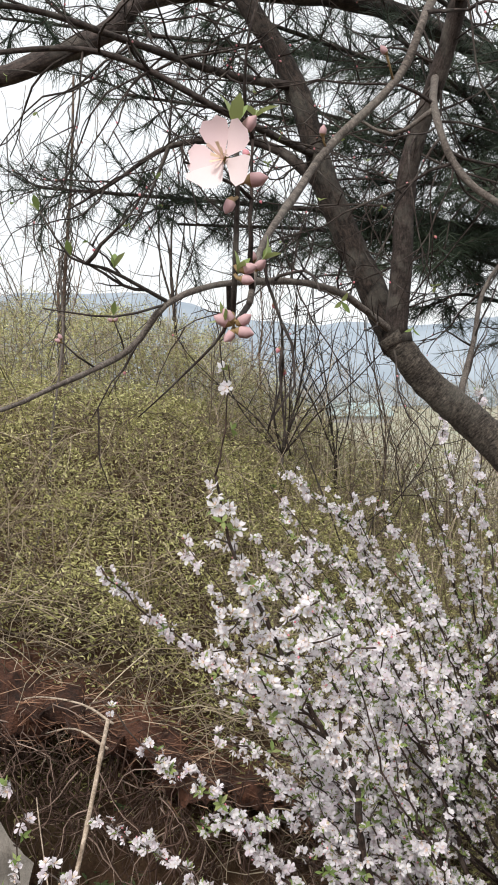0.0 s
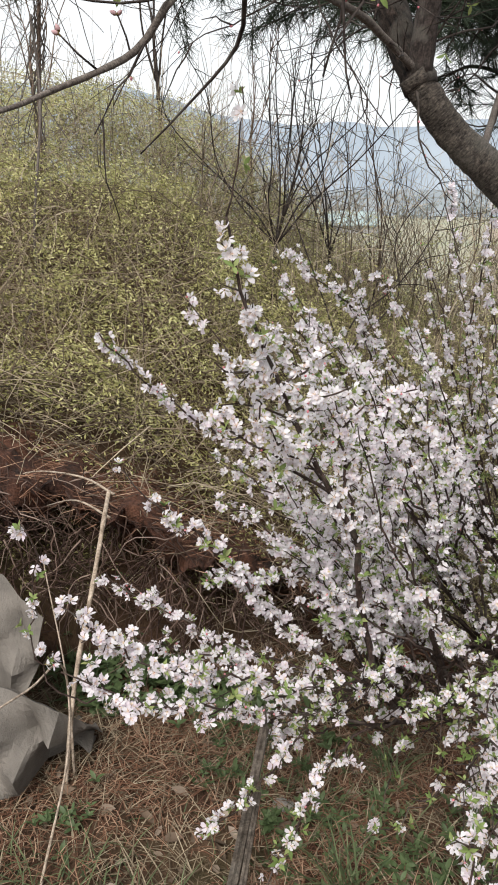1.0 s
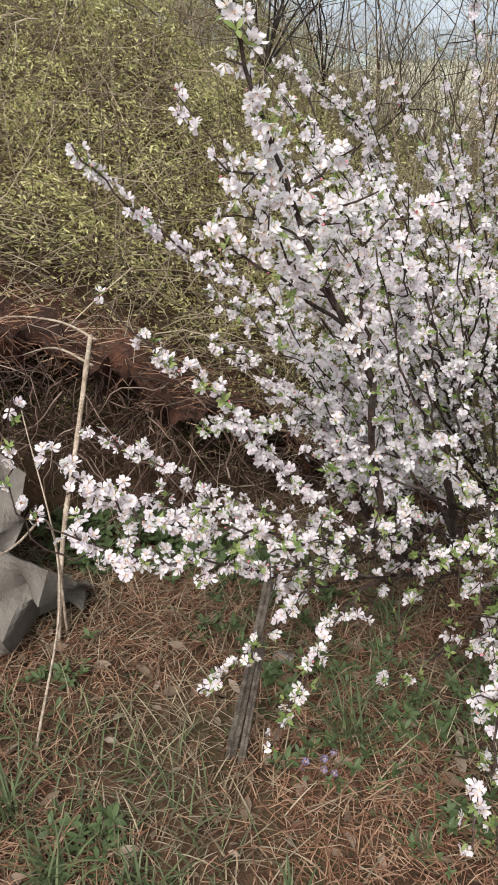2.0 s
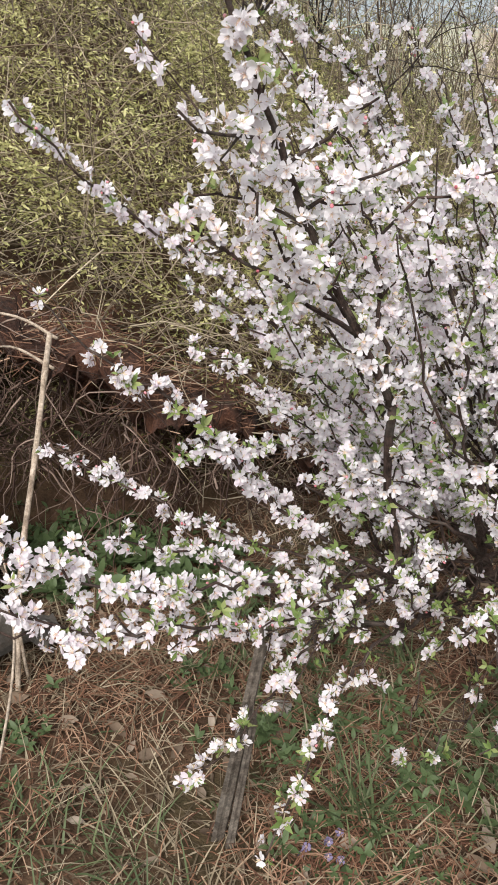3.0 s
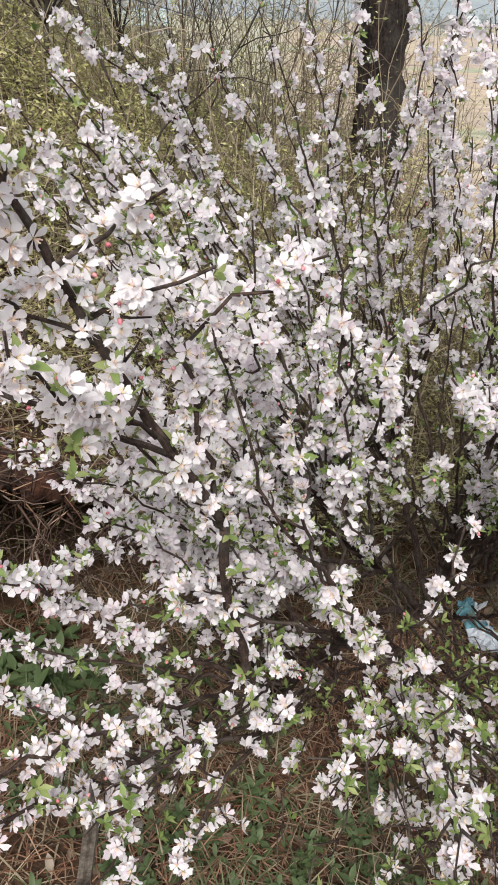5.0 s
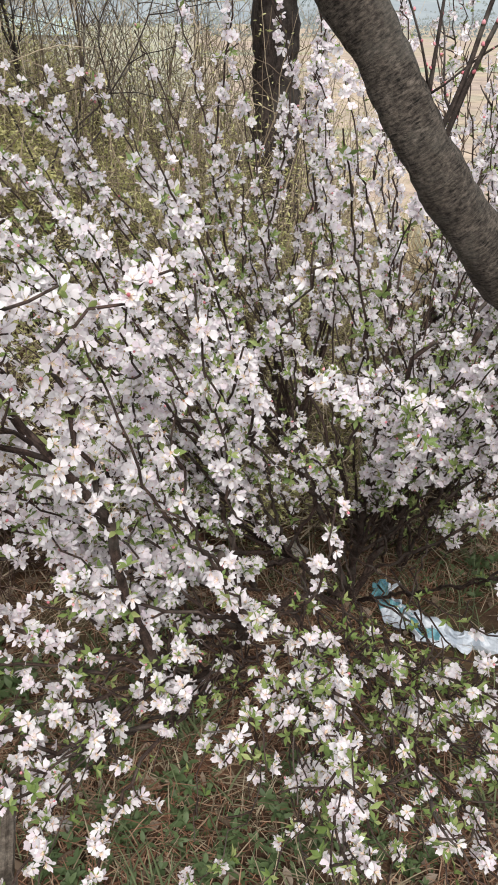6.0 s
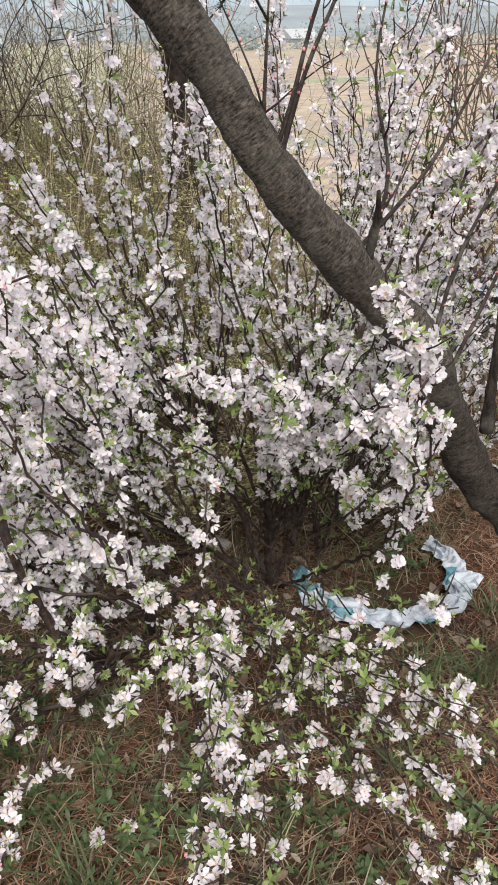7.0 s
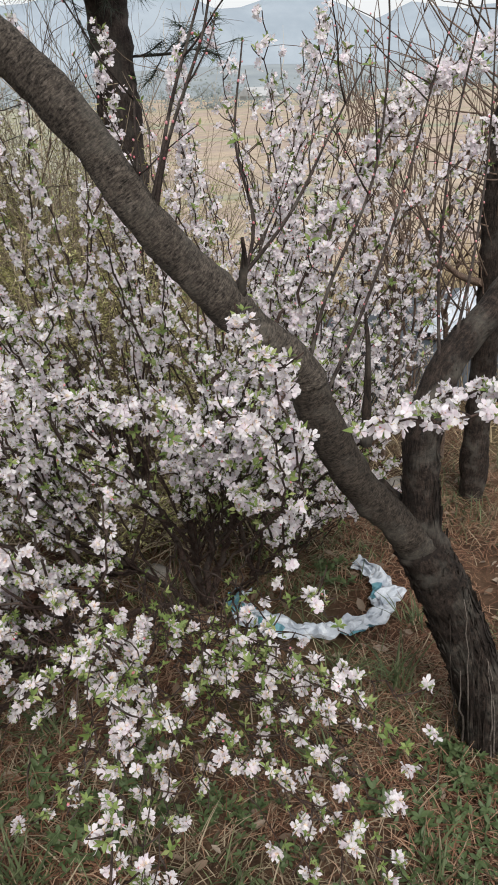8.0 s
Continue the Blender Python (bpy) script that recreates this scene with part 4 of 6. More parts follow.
_, hang = limb(tree, [(-0.03, 1.17, 1.70), (-0.04, 1.25, 1.64), (-0.12, 1.30, 1.56), (-0.19, 1.35, 1.50)], 0.004, 0.0012, M_DARKTWIG, "twig", 6)
_, twl = limb(tree, [(-0.11, 1.05, 1.665), (-0.18, 1.00, 1.70), (-0.22, 0.98, 1.71), (-0.25, 0.95, 1.76)], 0.003, 0.001, M_DARKTWIG, "twig", 6)
_, twl2 = limb(tree, [(-0.10, 1.06, 1.665), (-0.17, 1.00, 1.64), (-0.26, 1.00, 1.65)], 0.002, 0.001, M_DARKTWIG, "twig", 6)
_, tw3 = limb(tree, [(-0.165, 1.05, 1.595), (-0.17, 1.05, 1.615), (-0.18, 1.05, 1.64)], 0.0015, 0.001, M_DARKTWIG, "twig", 5)
_, tw4 = limb(tree, [(-0.20, 1.03, 1.575), (-0.22, 1.01, 1.59), (-0.24, 1.00, 1.61)], 0.0015, 0.001, M_DARKTWIG, "twig", 5)
_, rgt = limb(tree, [(0.36, 1.56, 2.15), (0.30, 1.30, 2.00), (0.32, 1.25, 1.90), (0.37, 1.20, 1.83), (0.50, 1.15, 1.76)], 0.008, 0.005, M_GREYTWIG, "branch", 7)
_, rgt2 = limb(tree, [(0.30, 1.30, 2.00), (0.23, 1.30, 1.96), (0.15, 1.30, 2.0)], 0.005, 0.002, M_GREYTWIG, "twig", 6)
_, rst = limb(tree, [(0.43, 1.62, 1.51), (0.50, 1.75, 1.66), (0.53, 1.8, 1.76), (0.60, 1.85, 1.85), (0.75, 1.9, 1.92)], 0.008, 0.003, M_GREYTWIG, "branch", 7)
for k in range(16):
    a0 = tr.uniform(2.4, 5.6)
    w = [Vector((1.40, 1.30, -0.18)).lerp(Vector((1.19, 1.38, 0.47)), i / 14) + Vector((math.cos(a0 + 0.16 * i), math.sin(a0 + 0.16 * i), 0)) * (0.064 + 0.02 * tr.random()) for i in range(tr.randrange(7, 15))]
    s = Soup()
    s.tube(w, taper(len(w), tr.uniform(0.0016, 0.0042), 0.001), 5, 0.1)
    under(part("vine", s.mesh("vine", [M_GREYTWIG if k % 3 == 0 else M_SHAG])), tree)
# loose strips of bark on the trunk and the right-hand limb
strips, br = Soup(), random.Random(15)
SHAGGY = smooth_path([(1.40, 1.30, -0.20), (1.36, 1.31, 0.0), (1.28, 1.36, 0.25), (1.20, 1.38, 0.43)], 0.01) + smooth_path([(1.20, 1.38, 0.42), (1.21, 1.42, 0.65), (1.27, 1.46, 0.75), (1.35, 1.50, 0.82), (1.52, 1.55, 0.91)], 0.01)
for _ in range(420):
    i = br.randrange(1, len(SHAGGY) - 14)
    p, d = SHAGGY[i], (SHAGGY[i + 1] - SHAGGY[i - 1]).normalized()
    r = (0.070 - 0.015 * min(1.0, max(0.0, (p.z + 0.2) / 0.65)) if p.z < 0.43 else 0.041 - 0.012 * min(1.0, (p.z - 0.43) / 0.5)) + 0.001
    a = br.uniform(0, 6.28)
    side = d.orthogonal().normalized()
    o = side * math.cos(a) + d.cross(side) * math.sin(a)
    across = d.cross(o) * br.uniform(0.002, 0.006)
    n, v = br.randrange(4, 12), []
    for k in range(4):
        t = k / 3
        c = SHAGGY[i + int(n * t)] + o * (r + 0.008 * abs(2 * t - 1) ** 2 * br.random()) + d.cross(o) * br.gauss(0, .002)
        wd = across * (1 - 0.7 * abs(2 * t - 1))
        v.extend([c - wd, c + wd, c - o * 0.004])
    strips.add([tuple(q) for q in v], [f for k in range(3) for f in ((3 * k, 3 * k + 1, 3 * k + 4, 3 * k + 3), (3 * k + 1, 3 * k + 2, 3 * k + 5, 3 * k + 4), (3 * k + 2, 3 * k, 3 * k + 3, 3 * k + 5))])
under(part("loose_bark", strips.mesh("loose_bark", [M_SHAG], False), None, "dark flaking strips of bark", "stuff"), tree)
# broken snags on the stem, and the stub of a sawn limb
limb(tree, [(1.21, 1.41, 0.44), (1.19, 1.45, 0.50), (1.14, 1.48, 0.56)], 0.030, 0.024, M_SHAG, "limb_stub", 12, 0.015, 0.06, "sawn-off stub of a limb")
for base, top, r in (((1.07, 1.43, 0.70), (1.08, 1.46, 0.97), 0.014), ((0.82, 1.49, 1.01), (0.81, 1.45, 1.15), 0.013)):
    mid = Vector(base).lerp(Vector(top), 0.7) + Vector((0.006, 0, 0))
    limb(tree, [base, mid, top], r, 0.003, M_SHAG, "snag", 8, 0.015, 0.2, "broken dead snag")
# young shoots with buds, rising from the leaning stem
shoots = []
for ctrl in ([(0.67, 1.52, 1.19), (0.69, 1.50, 1.27), (0.72, 1.50, 1.37), (0.78, 1.50, 1.52), (0.80, 1.48, 1.62)],
             [(0.66, 1.53, 1.20), (0.66, 1.52, 1.31), (0.665, 1.52, 1.40)],
             [(0.68, 1.52, 1.18), (0.70, 1.48, 1.31), (0.76, 1.45, 1.47), (0.77, 1.44, 1.58)],
             [(0.80, 1.50, 1.04), (0.92, 1.48, 1.17), (1.02, 1.50, 1.30), (1.10, 1.50, 1.42)],
             [(0.82, 1.49, 1.03), (0.86, 1.50, 1.16), (0.84, 1.52, 1.30), (0.86, 1.52, 1.45)],
             [(0.95, 1.47, 0.86), (1.02, 1.50, 1.02), (1.12, 1.50, 1.22), (1.16, 1.52, 1.45), (1.14, 1.52, 1.62)],
             [(0.98, 1.46, 0.80), (1.12, 1.50, 1.00), (1.24, 1.55, 1.20), (1.30, 1.55, 1.40), (1.38, 1.55, 1.60)],
             [(1.30, 1.48, 0.79), (1.34, 1.55, 1.0), (1.36, 1.56, 1.25), (1.40, 1.55, 1.5), (1.42, 1.55, 1.7)],
             [(1.35, 1.50, 0.83), (1.44, 1.55, 1.05), (1.50, 1.60, 1.30), (1.48, 1.60, 1.60)]):
    shoots.append(limb(tree, ctrl, 0.0045, 0.0014, M_DARKTWIG, "shoot", 6, 0.03)[1])
tw_soup, bud_soup, green_soup = Soup(), Soup(), Soup()


def bud_row(path, gap, size=0.0045, leafy_tip=True):
    for i in range(1, len(path)):
        if tr.random() < gap:
            d = (path[i] - path[i - 1]).normalized()
            o = Vector((tr.gauss(0, 1), tr.gauss(0, 1), tr.gauss(0.3, 1)))
            o = (o - d * o.dot(d)).normalized()
            lay(bud_soup, BUD, path[i] + o * 0.002, o * 0.6 + d, size * tr.uniform(0.7, 1.4), tr.uniform(0, 6))
    if leafy_tip:
        d = path[-1] - path[-2]
        lay(green_soup, TUFTS[0], path[-1], d, tr.uniform(0.012, 0.02), tr.uniform(0, 6))


for p in shoots:
    bud_row(p, 0.9)
    for _ in range(3):
        i = tr.randrange(2, max(3, len(p) - 1))
        t2 = wander(tr, p[min(i, len(p) - 1)], (tr.gauss(0, 1), tr.gauss(0, 1), 0.9), tr.uniform(0.1, 0.3), 6, 0.2, 0.05)
        tw_soup.tube(t2, taper(7, 0.002, 0.0009), 4)
        bud_row(t2, 0.7, 0.004)
# bare twigs that tangle off the limbs overhead
for path, n, ln in ((shag, 26, 0.45), (dark, 20, 0.4), (leftl, 14, 0.22), (shl, 18, 0.35), (topa, 26, 0.4), (topb, 18, 0.35), (diag, 5, 0.16), (rgt, 14, 0.3), (rst, 10, 0.3), (twl, 3, 0.1)):
    for _ in range(n):
        i = tr.randrange(1, len(path) - 1)
        d = (path[i + 1] - path[i - 1]).normalized()
        o = Vector((tr.gauss(0, 1), tr.gauss(0, 0.6), tr.gauss(0, 1)))
        t2 = wander(tr, path[i], d * 0.5 + o.normalized(), ln * tr.uniform(0.4, 1.4), 9, 0.35, 0.01)
        tw_soup.tube(t2, taper(10, tr.uniform(0.0018, 0.0036), 0.0009), 4)
        bud_row(t2, 0.16, 0.004, tr.random() < 0.3)
        for _ in range(2):
            j = tr.randrange(2, 9)
            t3 = wander(tr, t2[j], (t2[j] - t2[j - 1]).normalized() + Vector((tr.gauss(0, .7), tr.gauss(0, .5), tr.gauss(0, .7))), ln * tr.uniform(0.2, 0.6), 5, 0.35)
            tw_soup.tube(t3, taper(6, 0.0016, 0.0007), 3)
under(part("twig_mass", tw_soup.mesh("twig_mass", [M_DARKTWIG]), None, "fine dark bare twigs", "stuff"), tree)
under(part("bud_mass", bud_soup.mesh("bud_mass", BLOOM_MATS), None, "small red-pink buds along the twigs", "stuff"), tree)
under(part("sprouting_leaves", green_soup.mesh("sprouting_leaves", [M_LEAF]), None, "pale green sprouting leaves", "stuff"), tree)

# pink blossom and buds on the twig close to the path
PINK = flower_template(0, 0.02, 1.06, 0.34, 2, 11)
PINK_MESH = template_mesh("pink_blossom", PINK, [M_PINK, M_BUD, M_CALYX, M_STAMEN])
PBUD = bud_template()
PBUD = (PBUD[0] * np.array([1.0, 1.0, 1.12]), PBUD[1], PBUD[2])
UPRIGHT = tuft_template(3, 6, 0.08, 0.3)
UPRIGHT_MESH = template_mesh("leaf_tuft", UPRIGHT, [M_LEAF])
M_ROSE = leafy("rose_bud", [(0.0, (0.48, 0.26, 0.28)), (1.0, (0.64, 0.45, 0.46))], 0.55, 0.2)
PBUD_MESH = template_mesh("pink_bud", PBUD, [M_PINK, M_ROSE, M_CALYX, M_STAMEN])


def set_piece(name, me, place, way, size, spin=0.0, label=""):
    ob = under(part(name, me, None, label), tree)
    ob.matrix_basis = Matrix.LocRotScale(Vector(place), Vector(way).to_track_quat("Z", "Y") @ Euler((0, 0, spin)).to_quaternion(), (size,) * 3)
    return ob


set_piece("pink_blossom", PINK_MESH, (-0.0125, 0.402, 1.6648), (-0.42, -0.85, 0.12), 0.0185, 0.55, "open pale pink five-petalled blossom")
for place, way, size in (((-0.0028, 0.412, 1.6565), (1, -0.15, 0.1), 0.0125), ((-0.0085, 0.411, 1.648), (-0.35, -0.2, -0.85), 0.0095), ((-0.0038, 0.412, 1.681), (0.7, -0.2, 0.7), 0.0105),
                         ((-0.0052, 0.413, 1.611), (1, -0.2, 0.2), 0.0095), ((-0.0054, 0.412, 1.607), (0.9, -0.3, -0.25), 0.0085),
                         ((-0.0088, 0.414, 1.583), (-0.9, -0.2, 0.4), 0.0105), ((-0.0086, 0.414, 1.583), (-0.5, -0.3, 0.85), 0.0095), ((-0.0076, 0.413, 1.580), (0.95, -0.3, -0.2), 0.0105), ((-0.0067, 0.414, 1.583), (0.8, -0.3, 0.5), 0.0095), ((-0.0076, 0.413, 1.580), (-0.6, -0.4, -0.7), 0.0085),
                         ((0.004, 0.505, 1.625), (0.5, -0.5, 0.4), 0.010), ((0.003, 0.51, 1.630), (-0.2, -0.5, 0.8), 0.009),
                         ((0.063, 0.69, 1.765), (0.1, -0.3, 0.9), 0.010), ((0.125, 0.73, 1.85), (-0.5, -0.3, 0.5), 0.010),
                         ((-0.238, 1.0, 1.610), (-0.3, -0.3, 0.9), 0.009), ((-0.238, 1.0, 1.608), (-0.6, -0.3, 0.2), 0.009), ((-0.18, 1.05, 1.638), (-0.7, -0.3, 0.3), 0.009), ((-0.18, 1.05, 1.638), (0.7, -0.3, 0.5), 0.008)):
    bud = set_piece("pink_bud", PBUD_MESH, place, way, size * 0.8, 0.0)
    near = min((q for w in (twig, diag, twl, tw3, tw4) for q in smooth_path(w, 0.004)), key=lambda q: (q - Vector(place)).length)
    st = Soup()
    st.tube([near, near.lerp(Vector(place), 0.6) + Vector((0, 0, -0.001)), Vector(place) + Vector(way).normalized() * 0.002], [0.0012, 0.001, 0.0014], 5)
    under(part("bud_stalk", st.mesh("bud_stalk", [M_CALYX])), tree)
for place, way, size, k in (((-0.0075, 0.404, 1.680), (0.05, -0.05, 1), 0.021, 0), ((-0.009, 0.414, 1.583), (-0.7, -0.3, 0.6), 0.014, 1), ((-0.006, 0.414, 1.609), (0.3, -0.3, 0.9), 0.013, 1), ((-0.22, 0.98, 1.712), (-0.3, 0, 1), 0.025, 1), ((-0.25, 0.95, 1.76), (-0.4, 0, 1), 0.024, 0),
                            ((-0.18, 1.05, 1.645), (0, 0, 1), 0.022, 0), ((-0.17, 1.0, 1.70), (0.1, 0, 1), 0.03, 0), ((0.008, 0.50, 1.63), (0.5, 0, 0.6), 0.016, 2)):
    set_piece("leaf_tuft", UPRIGHT_MESH, place, way, size)

# ---- pine ----
pine = thing("pine_tree", (1.62, 4.2, -0.75), "tall pine with dark plated bark and drooping grey-green needles", "tree")
limb(pine, [(1.62, 4.2, -0.9), (1.62, 4.2, 0.4), (1.60, 4.2, 0.9), (1.58, 4.2, 1.5), (1.52, 4.15, 2.4), (1.44, 4.1, 3.4), (1.38, 4.1, 4.6)], 0.125, 0.065, M_PINEBARK, "trunk", 18, 0.05, 0.10, "", 0.15)
needles, pine_twigs = Soup(), Soup()
pr = random.Random(8)


def needle_tuft(p, d, count, ln):
    v, f = [], []
    for _ in range(count):
        o = (Vector(d).normalized() * pr.uniform(0.2, 1.0) + Vector((pr.gauss(0, .6), pr.gauss(0, .6), pr.gauss(-0.1, .6)))).normalized()
        w = o.orthogonal().normalized() * 0.0017
        q = Vector(p) + Vector(d).normalized() * pr.uniform(-0.04, 0.02)
        n = len(v)
        e = q + o * ln * pr.uniform(0.7, 1.1) + Vector((0, 0, -0.006))
        v.extend([q - w, q + w, e + w * 0.4, e - w * 0.4])
        f.append((n, n + 1, n + 2, n + 3))
    needles.add([tuple(x) for x in v], f)


def pine_limb(start, end, r, sag=0.1, dense=1.0):
    mid = Vector(start).lerp(Vector(end), 0.5) + Vector((pr.gauss(0, .08), pr.gauss(0, .08), sag))
    _, path = limb(pine, [start, mid, end], r, 0.006, M_PINEBARK, "branch", 8, 0.06, 0.08)
    n = len(path)
    for i in range(int(n * 0.25), n):
        for _ in range(2):
            if pr.random() > dense:
                continue
            d = (path[min(i + 1, n - 1)] - path[i - 1]).normalized()
            o = d * 0.6 + Vector((pr.gauss(0, .7), pr.gauss(0, .7), pr.gauss(-0.05, .5)))
            t2 = wander(pr, path[i], o, pr.uniform(0.15, 0.42), 5, 0.25, 0.02)
            pine_twigs.tube(t2, taper(6, 0.004, 0.002), 4)
            for k in (2, 3, 4, 5):
                if pr.random() < 0.85:
                    needle_tuft(t2[k], t2[k] - t2[k - 1] + Vector((pr.gauss(0, .02), 0, 0)), 22, 0.085)


for z0, end, r in ((2.35, (-0.95, 3.6, 2.45), 0.022), (2.6, (-0.5, 3.3, 2.75), 0.022), (2.2, (-0.35, 3.9, 2.35), 0.018), (2.5, (0.1, 3.0, 2.62), 0.018),
                   (2.3, (0.3, 3.9, 2.25), 0.016), (2.5, (0.55, 3.0, 2.85), 0.016), (2.1, (0.75, 3.7, 2.22), 0.016), (2.0, (1.5, 3.6, 2.2), 0.016), (2.2, (1.75, 3.0, 2.35), 0.018),
                   (2.9, (-0.25, 3.1, 3.05), 0.02), (3.0, (-1.0, 3.3, 3.05), 0.022), (2.3, (0.5, 4.4, 2.5), 0.018), (2.2, (1.2, 4.3, 2.3), 0.018), (2.9, (0.4, 2.9, 3.1), 0.018),
                   (2.8, (1.0, 2.8, 2.75), 0.016), (2.6, (1.3, 2.7, 2.5), 0.016), (1.95, (0.95, 3.9, 1.98), 0.014), (2.4, (0.85, 2.9, 2.3), 0.014), (2.0, (1.55, 3.9, 1.95), 0.014), (2.7, (1.6, 3.5, 2.7), 0.02), (2.3, (1.15, 3.2, 2.35), 0.014), (2.6, (0.9, 3.4, 2.6), 0.014), (2.9, (1.35, 3.3, 2.95), 0.016), (2.1, (1.3, 3.9, 2.12), 0.014), (2.5, (0.65, 3.9, 2.55), 0.016), (2.25, (0.62, 3.3, 2.05), 0.014), (2.35, (0.42, 3.5, 2.18), 0.014)):
    pine_limb((1.52, 4.15, z0), end, r, 0.06)
pine_limb((1.58, 4.2, 1.5), (1.80, 3.9, 1.52), 0.007, 0.0, 0.7)
pine_limb((1.56, 4.2, 1.85), (1.3, 3.9, 1.80), 0.007, 0.0, 0.8)
limb(pine, [(1.46, 4.1, 3.1), (0.5, 3.2, 3.05), (-0.26, 2.70, 2.86), (-0.45, 2.65, 2.72), (-0.64, 2.60, 2.61), (-0.88, 2.60, 2.54), (-1.3, 2.5, 2.5)], 0.045, 0.03, M_PINEBARK, "branch", 10, 0.05, 0.08)
under(part("twig_mass", pine_twigs.mesh("twig_mass", [M_PINEBARK]), None, "thin dark pine twigs", "stuff"), pine)
under(part("needles", needles.mesh("needles", [M_NEEDLE]), None, "long grey-green pine needles in tufts", "stuff"), pine)


# ---- bare saplings and brown shrubs ----
def sapling(base, forks, height, r, mat, label, seed, spread=0.35, twigs=8, name="bare_sapling"):
    """Thin stem that forks into upright rods with side twigs."""
    q = random.Random(seed)
    t = thing(name, base, label, "sapling", "bare saplings")
    b = Vector(base)
    fork = b + Vector((q.gauss(0, .03), q.gauss(0, .03), height * q.uniform(0.3, 0.42)))
    limb(t, [b - Vector((0, 0, .05)), b.lerp(fork, .5) + Vector((q.gauss(0, .01), 0, 0)), fork], r, r * 0.8, mat, "stem", 7, 0.06, 0.06)
    big = max(1.0, height / 2.4)
    for k in range(forks):
        a = q.uniform(0, 6.28)
        grow = b.lerp(fork, q.uniform(0.45, 1.0)) if k > 1 and seed > 4 else fork
        tip = grow + Vector((math.cos(a) * spread * q.uniform(.4, 1), math.sin(a) * spread * q.uniform(.3, .8), height * q.uniform(0.4, 0.7)))
        mid = grow.lerp(tip, 0.45) + Vector(((tip.x - fork.x) * 0.12, 0, -0.02))
        rod, p = limb(t, [grow, grow.lerp(mid, .5) + Vector((q.gauss(0, .03), q.gauss(0, .03), 0)) * big, mid, mid.lerp(tip, .5) + Vector((q.gauss(0, .055), q.gauss(0, .055), 0)) * big, tip], r * (0.42 if height < 2.3 else 0.6), 0.0016, mat, "rod", 5, 0.06, 0.05)
        for _ in range(twigs):
            i = q.randrange(1, len(p) - 1)
            d = (p[i + 1] - p[i - 1]).normalized()
            w = wander(q, p[i], d * 0.7 + Vector((q.gauss(0, .7), q.gauss(0, .7), q.gauss(.2, .5))), q.uniform(0.12, 0.55) * big, 6, 0.35, 0.03)
            fine = Soup()
            fine.tube(w, taper(7, 0.0024 * big, 0.001 * big), 3)
            part("side_twig", fine.mesh("side_twig", [mat]), rod)
    return t


def on_ground(x, y, dz=0.0):
    return (x, y, ground_z(x, y) + dz)


sapling(on_ground(0.17, 4.0), 10, 1.9, 0.0135, M_DARKTWIG, "dark bare sapling forking into upright rods", 3, 0.85, 10)
sapling(on_ground(0.50, 4.5), 5, 2.0, 0.012, M_DARKTWIG, "slender dark bare sapling in the thicket", 4, 0.5, 10)
sapling(on_ground(-0.55, 6.0), 4, 2.4, 0.016, M_DARKTWIG, "tall thin bare sapling behind the thicket", 5, 0.3, 10)
sapling(on_ground(0.85, 5.0), 4, 2.1, 0.012, M_BROWNTWIG, "slender brown bare sapling in the thicket", 6, 0.4, 10)
sapling(on_ground(-1.3, 5.4), 6, 2.0, 0.012, M_BROWNTWIG, "grey-brown bare sapling on the bank", 7, 0.5, 12)
sapling(on_ground(-1.9, 6.5), 6, 2.2, 0.014, M_GREYTWIG, "grey bare sapling on the bank", 8, 0.6, 12)
sapling(on_ground(1.15, 4.4), 5, 1.7, 0.010, M_BROWNTWIG, "brown bare sapling by the pine", 9, 0.5, 10)
sapling(on_ground(0.1, 5.6), 6, 2.0, 0.010, M_BROWNTWIG, "brown bare sapling at the thicket edge", 10, 0.6, 12)
for k, (x, y) in enumerate(((-4.2, 13), (-5.5, 17), (-1.6, 18))):
    sapling(on_ground(x, y), 9, 3.0 + 0.4 * (k % 3), 0.04, M_GREYTWIG, "grey bare tree behind the bank", 50 + k, 1.5, 13, "bare_tree")
slant = sapling(on_ground(0.48, 3.4), 4, 1.5, 0.010, M_DARKTWIG, "slanting dark sapling behind the shrub", 12, 0.6, 6)
for k, (x, y, h) in enumerate(((2.04, 2.45, 1.9), (2.15, 2.75, 1.8), (1.85, 2.9, 1.7), (2.5, 3.1, 2.0), (2.35, 2.6, 1.7))):
    sapling(on_ground(x, y), 7, h, 0.013, M_BROWNTWIG, "brown many-stemmed bare fruit shrub", 30 + k, 0.45, 12, "bare_fruit_shrub")
rtree = thing("dark_fruit_tree", on_ground(2.2, 2.25), "dark-barked small tree with bare red-brown twigs", "tree")
limb(rtree, [(2.22, 2.27, -0.4), (2.20, 2.25, 0.3), (2.17, 2.22, 0.6), (2.13, 2.2, 1.1), (2.18, 2.2, 1.5), (2.15, 2.2, 2.1)], 0.055, 0.03, M_SHAG, "trunk", 12, 0.04, 0.1, "", 0.2)
limb(rtree, [(2.16, 2.22, 0.72), (2.0, 2.2, 0.78), (1.88, 2.18, 0.88), (1.78, 2.18, 1.05)], 0.016, 0.004, M_BROWNTWIG, "branch", 8)
fine = Soup()
for _ in range(60):
    z = tr.uniform(0.6, 1.7)
    w = wander(tr, (2.15, 2.2, z), (tr.gauss(-0.5, .8), tr.gauss(0, .8), tr.uniform(0.2, 1)), tr.uniform(0.3, 0.8), 8, 0.25, 0.03)
    fine.tube(w, taper(9, 0.004, 0.001), 4)
under(part("twig_mass", fine.mesh("twig_mass", [M_BROWNTWIG]), None, "", "stuff"), rtree)

